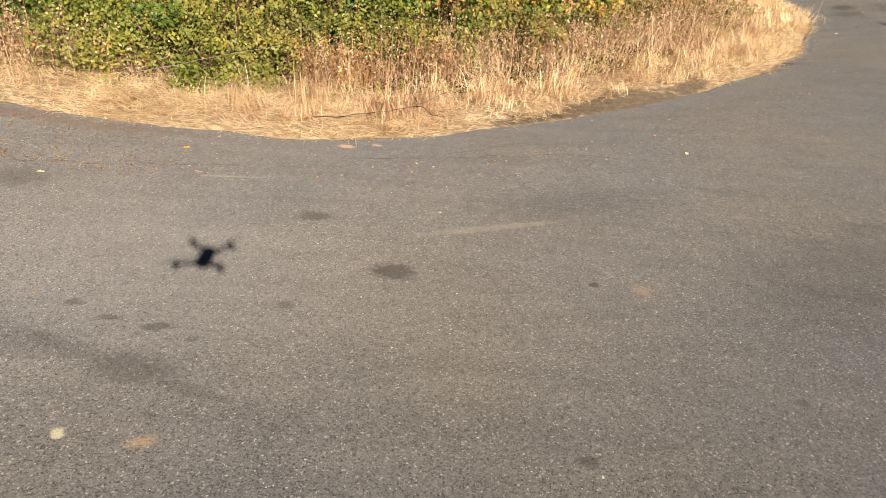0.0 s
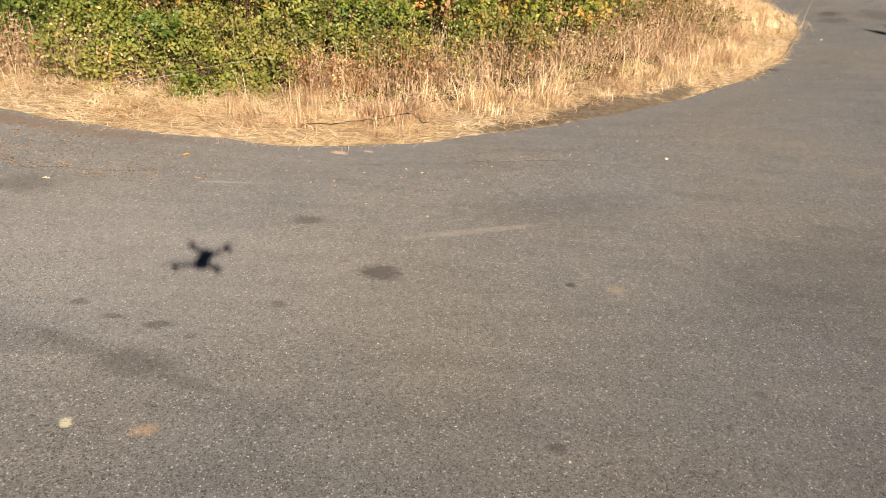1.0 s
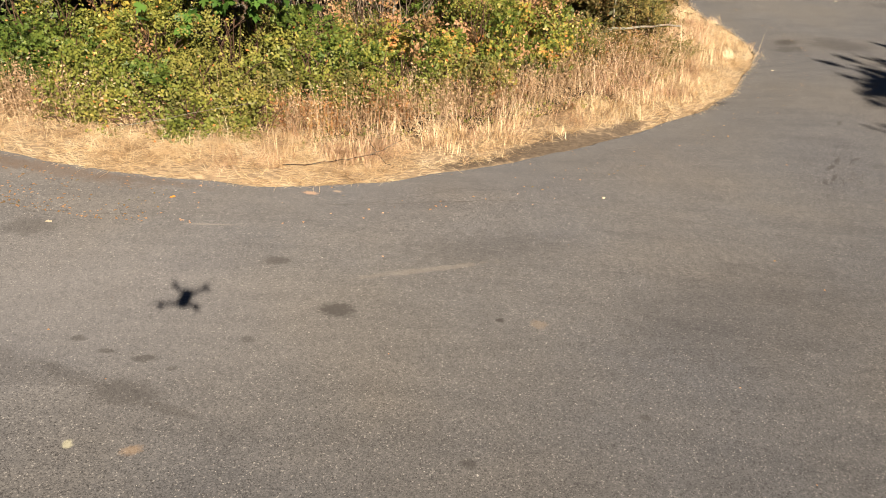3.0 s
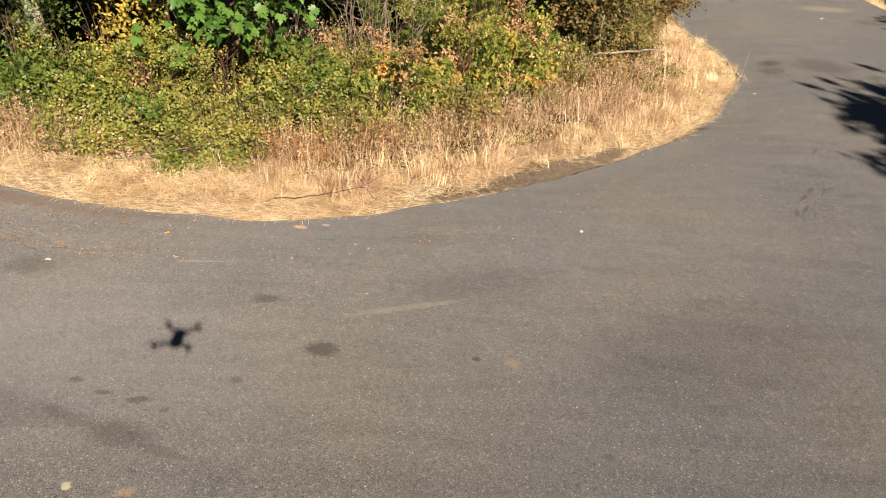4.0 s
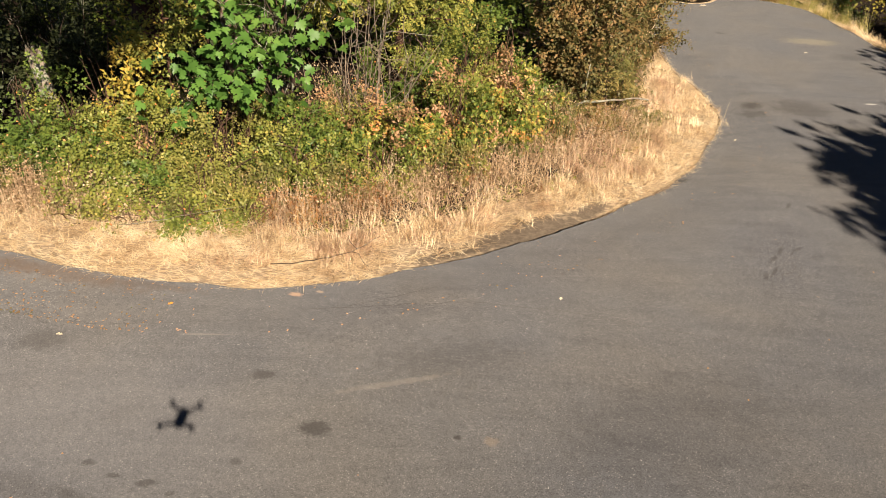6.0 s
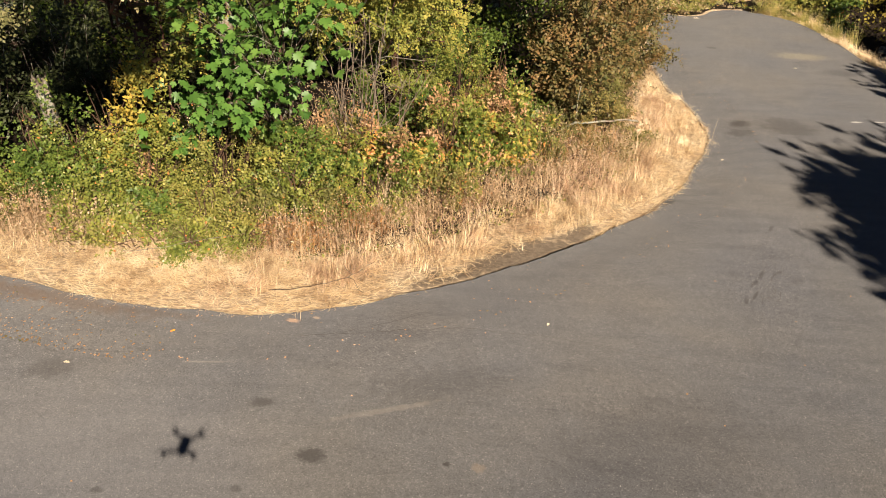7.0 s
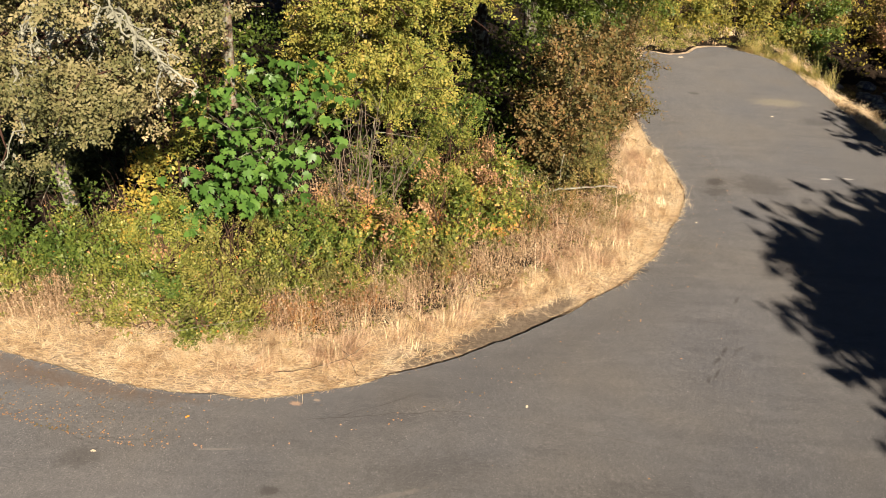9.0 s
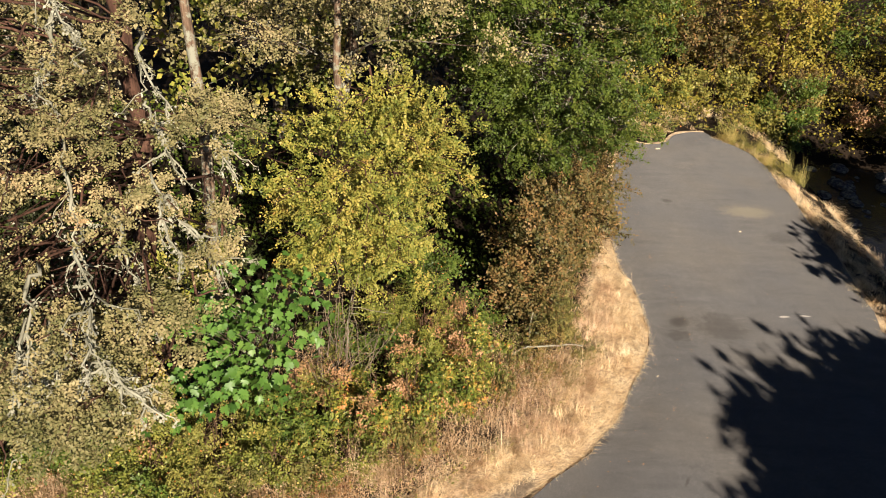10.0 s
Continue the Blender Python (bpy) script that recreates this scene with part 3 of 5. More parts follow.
def road_slab():
    outline = np.concatenate([EDGE, EDGE_R, [(-30, -32), (-60, -20)]])
    n = len(outline)
    inner = []
    rng = np.random.default_rng(3)
    for x in np.arange(-8, 10, 0.3):
        for y in np.arange(-3, 23, 0.3):
            inner.append((x + rng.uniform(-0.05, 0.05), y + rng.uniform(-0.05, 0.05)))
    near, tan, nor, d, run = along(9000, -1.3, -0.1, rng, EDGE[(EDGE[:, 0] > -6)])
    near = near[np.unique(np.round(near / 0.13), axis=0, return_index=True)[1]]
    inner = np.concatenate([np.array(inner)[off_edge(np.array(inner)) < -1.25], near])
    dr = off_edge(inner, EDGE_R)
    inner = inner[(off_edge(inner) < -0.08) & ((dr < -0.1) | (inner[:, 1] < 0)) & (inner[:, 0] < 9.3)]
    pts = [Vector(p) for p in outline] + [Vector(p) for p in inner]
    out = geometry.delaunay_2d_cdt(pts, [(k, (k + 1) % n) for k in range(n)], [], 0, 1e-5)
    v2 = np.array([(p.x, p.y) for p in out[0]])
    tris = np.array([f for f in out[2] if len(f) == 3])
    mid = v2[tris].mean(axis=1)
    odd = np.zeros(len(mid), bool)
    for a, b in zip(outline, np.roll(outline, -1, axis=0)):
        cross = (a[1] > mid[:, 1]) != (b[1] > mid[:, 1])
        odd ^= cross & (mid[:, 0] < a[0] + (mid[:, 1] - a[1]) * (b[0] - a[0]) / (b[1] - a[1] if b[1] != a[1] else 1e-9))
    tris = tris[odd]
    z = road_height(v2[:, 0], v2[:, 1])
    h = Heap()
    h.add(np.c_[v2, z], tris)
    # the broken side of the slab
    ring = np.r_[np.arange(n), 0]
    zo = road_height(outline[:, 0], outline[:, 1])
    side = []
    for k in range(n):
        a, b = ring[k], ring[k + 1]
        side.append((k, a, b))
    top = np.c_[outline, zo]
    low = np.c_[outline, zo - 0.14]
    vs = np.concatenate([top, low])
    fs = []
    for k, a, b in side:
        fs += [(a, b, b + n), (a, b + n, a + n)]
    h.add(vs, fs)
    ob = new("road", h.mesh("road", (0, 0, 0), ASPHALT, False))
    return tagged(ob, "worn grey asphalt road with stains and cracks", "road", kind="structure")


def strip(name, line, inward, z0, z1, material, label, wobble):
    """A strip of thatch beside the asphalt, along its edge."""
    rng = np.random.default_rng(11)
    tan = unit(np.gradient(line, axis=0))
    nor = np.c_[-tan[:, 1], tan[:, 0]]
    rows = []
    m = 9
    for k in range(m):
        t = k / (m - 1)
        w = (inward * t * (1 - 0.6 * step(line[:, 1], 11.5, 14) - 0.3 * step(line[:, 1], 15, 17)))[:, None]
        p = line + nor * (w + 0.012)
        z = z0 + (z1 - z0) * t + np.convolve(rng.normal(size=len(line) + 6), np.ones(7) / 7, "valid") * wobble * (1 if 0 < k < m - 1 else 0.2)
        if k == m - 1:
            z = z - 0.15
        rows.append(np.c_[p, z + (road_height(p[:, 0], p[:, 1]) + verge_drop(p[:, 0]) * (1 - t) if name != "verge_far" else 0)])
    n = len(line)
    v = np.concatenate(rows)
    f = []
    for k in range(m - 1):
        for i in range(n - 1):
            a = k * n + i
            f += [(a, a + 1, a + 1 + n), (a, a + 1 + n, a + n)]
    h = Heap()
    h.add(v, f)
    ob = new(name, h.mesh(name, (0, 0, 0), material, True))
    return tagged(ob, label, "verge", kind="structure")


ground_sheet()
road = road_slab()
NEAR_EDGE = EDGE[(EDGE[:, 0] > -13)]
strip("verge", NEAR_EDGE, 1.05, -0.022, 0.0, THATCH, "sun-bleached straw thatch beside the asphalt", 0.03)
strip("verge_far", EDGE_R[EDGE_R[:, 1] > 2], 0.18, -0.02, -0.06, THATCH, "strip of dry straw along the road's far edge", 0.03)


def creek():
    """The shaded stream at the bottom of the ditch, its banks closing over its edges."""
    rng = np.random.default_rng(12)
    n = 30
    ys = np.linspace(9, 22.6, n)
    h = Heap()
    v = np.concatenate([np.c_[np.full(n, a) + 0.2 * np.sin(ys * 1.7 + a), ys, np.full(n, -1.12)] for a in np.linspace(11.4, 16.0, 12)])
    f = []
    for k in range(11):
        for i in range(n - 1):
            a = k * n + i
            f += [(a, a + n, a + n + 1), (a, a + n + 1, a + 1)]
    h.add(v, f)
    m = Mat("stream_water").base((0.006, 0.007, 0.01), 0.2)
    m.b.inputs["Specular IOR Level"].default_value = 0.3
    m.bump(m.noise(5.0, 4.0, 0.6), 0.5, 0.05)
    tagged(new("water", h.mesh("water", (0, 0, 0), m.m, True)), "dark shaded stream in the ditch", "water", kind="structure")


creek()


def crack(points, width, seed):
    rng = np.random.default_rng(seed)
    line = resample(points, 0.05, rng, 0.012)
    tan = unit(np.gradient(line, axis=0))
    nor = np.c_[-tan[:, 1], tan[:, 0]]
    w = width * np.clip(rng.normal(0.85, 0.3, len(line)), 0.3, 1.4) * np.minimum(1, 5 * np.sin(np.linspace(0.05, np.pi - 0.05, len(line))))
    z = road_height(line[:, 0], line[:, 1]) + 0.002
    v = np.concatenate([np.c_[line - nor * w[:, None] / 2, z], np.c_[line + nor * w[:, None] / 2, z]])
    n = len(line)
    f = []
    for i in range(n - 1):
        f += [(i, i + 1, i + 1 + n), (i, i + 1 + n, i + n)]
    h = Heap()
    h.add(v, f)
    ob = new("crack", h.mesh("crack", (0, 0, 0), CRACK))
    ob.parent = road


crack([(-0.53, 4.75), (0.0, 4.85), (0.52, 4.94), (1.0, 4.98), (1.38, 4.97), (1.82, 4.93), (2.34, 4.83), (2.8, 4.74), (3.14, 4.66), (3.69, 4.48)], 0.0065, 1)
crack([(-0.1, 4.85), (0.3, 5.05), (0.75, 5.3)], 0.005, 2)
crack([(-2.6, 4.3), (-1.7, 4.35), (-0.8, 4.55)], 0.004, 3)
crack([(4.15, 6.8), (4.5, 6.95), (4.9, 7.0)], 0.005, 9)
torn = np.random.default_rng(15)
for k in range(11):
    x, y = 4.05 + 0.045 * k + torn.normal() * 0.1, 5.55 + 0.1 * k + torn.normal() * 0.1
    way, reach = radians(torn.normal(55, 25)), torn.uniform(0.06, 0.16)
    dx, dy = reach * math.cos(way), reach * math.sin(way)
    crack([(x - dx, y - dy), (x + torn.normal() * 0.03, y + torn.normal() * 0.03), (x + dx, y + dy)], 0.0045, 20 + k)
crack([(3.3, 7.6), (3.6, 8.05), (3.95, 8.45)], 0.008, 6)


# ---- dry grass ----
def matted_grass():
    rng = np.random.default_rng(21)
    h = Heap()
    line = NEAR_EDGE[(NEAR_EDGE[:, 0] > -8) & (NEAR_EDGE[:, 1] < 17)]
    p, tan, nor, d, s = along(56000, -0.005, 1.1, rng, line, 1.25)
    patch = np.array([noise.noise((float(a) * 1.1, float(b) * 1.1, 4.0)) for a, b in p])
    worn = np.array([noise.noise((float(a) * 1.5, float(b) * 7.0, 9.0)) for a, b in zip(s, d)])
    bare = np.clip(6 * (worn + 0.7 - 0.75 * np.abs(p[:, 0] - 1.65) / 1.3), 0, 1) * (d < 0.36 + 0.2 * worn)
    keep = (rng.uniform(-0.6, 0.5, len(p)) < patch + 0.3 - 1.5 * bare) & (d < 1.2 - 0.85 * step(p[:, 1], 11.5, 13.5)) & (rng.uniform(0, 1, len(p)) < 1 - 0.88 * step(p[:, 1], 14.5, 17))
    p, tan, nor, d = p[keep], tan[keep], nor[keep], d[keep]
    n = len(p)
    z = np.where(d > 0, -0.022, 0.0) + road_height(p[:, 0], p[:, 1]) + verge_drop(p[:, 0]) + rng.uniform(0.01, 0.06, n) * np.where(d < 0, 0.12, np.minimum(1, 0.3 + d * 2))
    stray = np.where(d < 0.1, 0.5, 1.2)[:, None]
    ways = np.c_[tan * rng.choice([-1, 1], n)[:, None] + stray * rng.normal(size=(n, 2)) + nor * np.where(d < 0.12, -0.7 * step(p[:, 0], 2.2, 3.6), 0)[:, None], np.zeros(n)]
    blades(h, np.c_[p, z], ways, rng.uniform(0.08, 0.36, n) * np.where(d < 0.1, 0.6, 1), rng.uniform(0.0025, 0.0065, n), rng.uniform(1.1, 1.7, n), rng, 0.2)
    ob = new("matted_dry_grass", h.mesh("matted_dry_grass", (0, 0, 0), STRAW))
    tagged(ob, "flattened bleached dry grass beside the asphalt", "dry grass", kind="stuff")


def standing_grass(name, count, d0, d1, height, material, seed, label, line, power=1.0, lean=1.0, clump=1.3):
    rng = np.random.default_rng(seed)
    h = Heap()
    tufts = max(20, count // 45)
    p, tan, nor, d, s = along(tufts, d0, d1, rng, line, power)
    patch = np.array([noise.noise((float(a) * clump, float(b) * clump, seed)) for a, b in p])
    big = np.clip(0.55 + 1.1 * patch + 0.4 * rng.normal(size=tufts), 0.18, 1.7)
    lean_way = np.c_[rng.normal(size=(tufts, 2)) - 0.35 * nor, np.zeros(tufts)]
    idx = rng.integers(0, tufts, count)
    q = p[idx] + rng.normal(size=(count, 2)) * 0.07
    z = land(q[:, 0], q[:, 1]) - 0.07
    ways = 1.9 * lean_way[idx] + np.c_[rng.normal(size=(count, 2)) * 0.8, np.zeros(count)]
    L = height * big[idx] * rng.uniform(0.45, 1.15, count)
    blades(h, np.c_[q, z], ways, L, rng.uniform(0.0022, 0.0055, count), np.abs(rng.normal(lean, 0.6, count)) + 0.3 * big[idx] * rng.uniform(0, 1, count), rng)
    ob = new(name, h.mesh(name, (0, 0, 0), material))
    tagged(ob, label, "dry grass", kind="stuff")


MID = NEAR_EDGE[(NEAR_EDGE[:, 0] > -8) & (NEAR_EDGE[:, 1] < 15)]
matted_grass()
standing_grass("tall_dry_grass", 22000, 0.4, 1.75, 0.42, ROSY, 31, "tall rosy-tan dry grass stalks on the verge", MID, 0.9, 1.5)
standing_grass("golden_dry_grass", 22000, 0.3, 1.7, 0.33, STRAW, 32, "golden dry grass tufts on the verge", MID, 1.0, 1.4)
TIP = NEAR_EDGE[(NEAR_EDGE[:, 0] > 2.6)]
standing_grass("bleached_dry_grass", 13000, 0.1, 0.9, 0.22, STRAW, 33, "bleached dry grass along the inside of the bend", TIP, 1.0, 1.5)
standing_grass("reedy_grass", 5000, 0.05, 1.0, 0.5, REED, 37, "tall yellow-green reedy grass at the end of the asphalt", EDGE_R[EDGE_R[:, 1] > 18.2], 1.0, 0.6)
standing_grass("end_straw", 4500, 0.02, 0.8, 0.22, STRAW, 38, "bleached straw along the end of the asphalt", EDGE[EDGE[:, 1] > 18.6], 1.0, 1.3)
standing_grass("ditch_bank_grass", 12000, 0.0, 1.9, 0.3, STRAW, 36, "sunlit dry grass down the bank of the ditch", EDGE_R[(EDGE_R[:, 1] > 9) & (EDGE_R[:, 1] < 18)], 1.2, 1.3)
standing_grass("ditch_dry_grass", 9000, 0.0, 0.5, 0.3, STRAW, 34, "dry grass along the edge above the ditch", EDGE_R[(EDGE_R[:, 1] > 9)], 1.3, 1.1)


# ---- brambles and shrubs ----
def mound(name, base, radii, count, size, template, material, label, category, group, seed, canes=14, cane_mat=None, fill=0.4, gap=0.56):
    """A shrub: canes that arch out of one base and a ragged shell of leaves, open in places."""
    rng = np.random.default_rng(seed)
    bx, by = base
    bz = float(land(bx, by)) - 0.08
    ob = thing(name, (bx, by, bz), label, category, group)
    rx, ry, rz = radii
    stems = Heap()
    ends = []
    for _ in range(canes):
        a, e = rng.uniform(0, 2 * np.pi), rng.uniform(0.25, 1.35)
        q = np.array([bx + rx * np.cos(a) * np.cos(e) * 0.95, by + ry * np.sin(a) * np.cos(e) * 0.95, bz + rz * (0.15 + 0.85 * np.sin(e))])
        p = np.array([bx + rng.normal() * 0.25 * rx, by + rng.normal() * 0.25 * ry, bz])
        tube(stems, bent(p, q, rng, 0.18, 0.12, 6), 0.009, 0.003, 4)
        ends.append(q)
    part("cane", stems, cane_mat or CANE, ob, "thin arching stems")
    lumps = max(10, int(count / 120))
    a, e = rng.uniform(0, 2 * np.pi, lumps), np.arcsin(rng.uniform(0.02, 1, lumps))
    r = 0.5 + 0.65 * rng.uniform(0, 1, lumps)
    c = np.c_[bx + rx * r * np.cos(a) * np.cos(e), by + ry * r * np.sin(a) * np.cos(e), bz + rz * r * np.sin(e)]
    out = unit(np.c_[np.cos(a) * np.cos(e), np.sin(a) * np.cos(e), np.sin(e) + 0.25])
    keep = rng.uniform(0, 1, lumps) > gap
    c, out = c[keep], out[keep]
    per = 3 if template is TRIPLE else 7
    m = max(4, count // per)
    idx = rng.integers(0, len(c), m)
    wide = rng.uniform(0.6, 1.5, len(c))[idx][:, None]
    spread = 0.08 * (rx + ry + rz) / 3 + 0.045
    p = c[idx] + rng.normal(size=(m, 3)) * wide * spread * np.array([1, 1, 0.7])
    inner = rng.uniform(0, 1, m) < fill * 0.3
    p[inner] = np.array([bx, by, bz]) + (p[inner] - np.array([bx, by, bz])) * rng.uniform(0.3, 0.9, (inner.sum(), 1))
    p[:, 2] = np.maximum(p[:, 2], bz + 0.05)
    leaves = Heap()
    sprays(leaves, template, p, out[idx], size, per, rng, 2.2 if template is TRIPLE else 3.2)
    part("foliage", leaves, material, ob)
    return ob


rng = np.random.default_rng(5)
G = "brambles along the verge"
LOW = [
    # x, y, rx, ry, rz, leaves, kind
    (-1.85, 6.02, 0.42, 0.28, 0.42, 900, 0), (-1.4, 6.2, 0.38, 0.26, 0.42, 750, 3), (-2.45, 6.02, 0.38, 0.26, 0.36, 700, 0), (-3.05, 6.05, 0.35, 0.25, 0.3, 500, 3), (0.75, 7.4, 0.35, 0.25, 0.35, 500, 2), (-6.8, 7.3, 1.0, 0.7, 0.5, 1000, 4), (-5.3, 6.75, 0.8, 0.5, 0.4, 1200, 4), (-5.0, 7.35, 0.8, 0.4, 0.85, 1600, 4), (-4.4, 6.7, 0.5, 0.35, 0.5, 1000, 4), (-3.85, 7.1, 0.5, 0.4, 1.3, 1800, 4), (-3.3, 6.75, 0.6, 0.45, 0.75, 1300, 4),
    (-2.6, 6.85, 0.6, 0.45, 0.85, 1900, 0), (-2.0, 6.55, 0.5, 0.4, 0.6, 1500, 3), (-1.5, 6.9, 0.5, 0.4, 0.6, 1300, 2), (-2.0, 6.25, 0.3, 0.22, 0.35, 600, 2), (-3.1, 6.35, 0.5, 0.35, 0.6, 1400, 0), (-2.4, 6.25, 0.45, 0.32, 0.55, 1000, 4), (-4.3, 6.45, 0.6, 0.4, 0.6, 1300, 0), (0.9, 7.75, 0.4, 0.3, 0.4, 800, 3), (-1.0, 7.0, 0.6, 0.5, 0.75, 1700, 0), (-0.4, 6.95, 0.45, 0.35, 0.4, 900, 2), (-0.1, 7.4, 0.55, 0.45, 0.6, 1500, 0), (2.45, 9.05, 0.5, 0.35, 0.42, 1000, 2), (3.05, 9.45, 0.4, 0.3, 0.32, 700, 2),
    (0.45, 7.6, 0.5, 0.4, 0.45, 1200, 2), (0.2, 8.2, 0.7, 0.55, 0.85, 2000, 1), (0.75, 8.25, 0.5, 0.45, 0.8, 1700, 1), (1.2, 8.7, 0.6, 0.5, 0.85, 1900, 1), (1.7, 8.85, 0.55, 0.45, 0.65, 1400, 0), (0.75, 8.95, 0.5, 0.45, 1.0, 1400, 0),
    (-3.6, 7.12, 0.5, 0.32, 1.12, 1700, 0), (-2.7, 7.5, 0.6, 0.45, 0.95, 1700, 0), (-1.9, 7.3, 0.6, 0.45, 0.9, 1700, 3), (-1.8, 7.95, 0.4, 0.3, 0.85, 1000, 3), (-1.1, 7.75, 0.6, 0.45, 0.8, 1500, 4), (-0.5, 8.0, 0.5, 0.45, 0.75, 1200, 1), (-0.5, 8.75, 0.6, 0.45, 0.8, 1200, 3),
    (2.5, 9.75, 0.6, 0.5, 0.5, 1200, 2), (3.2, 10.1, 0.6, 0.5, 0.85, 1700, 2), (3.2, 10.8, 0.45, 0.45, 1.0, 1500, 2), (3.25, 11.8, 0.35, 0.45, 0.9, 1000, 2), (1.75, 9.55, 0.6, 0.45, 0.85, 1600, 1), (0.3, 9.4, 0.7, 0.5, 1.0, 1300, 4), (1.8, 10.4, 0.5, 0.4, 1.0, 1300, 4), (0.95, 9.9, 0.5, 0.4, 1.3, 1500, 0), (0.2, 10.0, 0.6, 0.4, 1.3, 1500, 0), (1.1, 11.0, 0.7, 0.5, 1.5, 1500, 4), (-0.6, 9.6, 0.5, 0.4, 1.0, 1000, 4),
]
KINDS_LEAF = [0.042, 0.07, 0.036, 0.038, 0.066]
KINDS = [(BRAMBLE, "green bramble bush with yellowing leaves"), (BRAMBLE_RED, "bramble bush with green, orange and red leaves"), (DULL, "low dull olive shrub with browning leaves"), (BRAMBLE_YELLOW, "bramble bush with small yellow-green leaves"), (BRAMBLE_DARK, "bramble bush with dark green leaves")]
for k, (x, y, rx, ry, rz, n, kind) in enumerate(LOW):
    mound("low_shrub" if kind == 2 else "bramble_bush", (x, y), (rx, ry, rz), int(n * (1.6 if kind in (1, 4) else 3.3)), KINDS_LEAF[kind], TRIPLE if kind in (1, 4) else SMALL, KINDS[kind][0], KINDS[kind][1], "bush", G, 100 + k)
mound("yellow_shrub", (-3.3, 7.75), (0.62, 0.45, 1.65), 3600, 0.062, OVATE, AMBER, "small shrub with yellow and orange leaves", "shrub", "", 140)
RUSTY = [(2.75, 11.0, 0.75, 0.7, 2.5, 4300), (2.75, 11.7, 0.7, 0.7, 2.2, 3400), (3.65, 13.3, 0.65, 0.8, 2.3, 3400), (4.35, 14.5, 0.7, 0.9, 2.4, 3000), (4.5, 16.2, 0.7, 0.9, 2.2, 2200)]
for k, (x, y, rx, ry, rz, n) in enumerate(RUSTY):
    mound("rusty_shrub", (x, y), (rx, ry, rz), int(n * 2.7), 0.066, SMALL, RUST, "tall shrub with rusty brown drying leaves", "shrub", "rusty shrubs", 150 + k, 12, CANE, 0.4, 0.55)
for k, (x, y, rx, ry, rz, n) in enumerate([
    (1.35, 10.0, 0.32, 0.28, 1.35, 1700), (0.5, 9.0, 0.25, 0.2, 1.0, 700), (-0.35, 8.35, 0.28, 0.2, 0.85, 700), (0.15, 7.85, 0.28, 0.2, 0.9, 700), (1.15, 8.25, 0.25, 0.2, 0.85, 650),
    (1.75, 9.1, 0.28, 0.2, 0.95, 700), (1.5, 9.4, 0.25, 0.2, 1.15, 700), (0.75, 8.5, 0.22, 0.18, 1.05, 550), (1.55, 10.0, 0.25, 0.2, 1.5, 800), (-1.0, 8.5, 0.2, 0.2, 0.9, 300), (-2.75, 7.1, 0.16, 0.14, 0.95, 200), (-3.2, 7.5, 0.2, 0.16, 1.1, 250), (2.1, 9.3, 0.25, 0.2, 0.6, 400),
]):
    mound("withered_bush", (x, y), (rx, ry, rz), n, 0.052, OVATE, SALMON, "small bush of withered salmon and orange leaves", "bush", "withered bushes", 160 + k, 8)



# Near-black bushes added so their leaf colour stands in for the wood's shade.
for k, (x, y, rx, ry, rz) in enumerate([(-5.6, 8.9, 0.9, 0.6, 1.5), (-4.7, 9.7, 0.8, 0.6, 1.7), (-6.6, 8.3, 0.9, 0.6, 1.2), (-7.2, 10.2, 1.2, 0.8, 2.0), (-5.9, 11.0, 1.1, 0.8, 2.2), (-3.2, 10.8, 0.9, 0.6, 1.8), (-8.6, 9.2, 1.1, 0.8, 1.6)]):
    mound("wood_shade_bush", (x, y), (rx, ry, rz), 3600, 0.075, OVATE, FIR_AND_SHADE, "near-black bush standing in for the shade inside the wood", "bush", "evergreen bushes", 180 + k, 10, BARK, 0.6, 0.3)


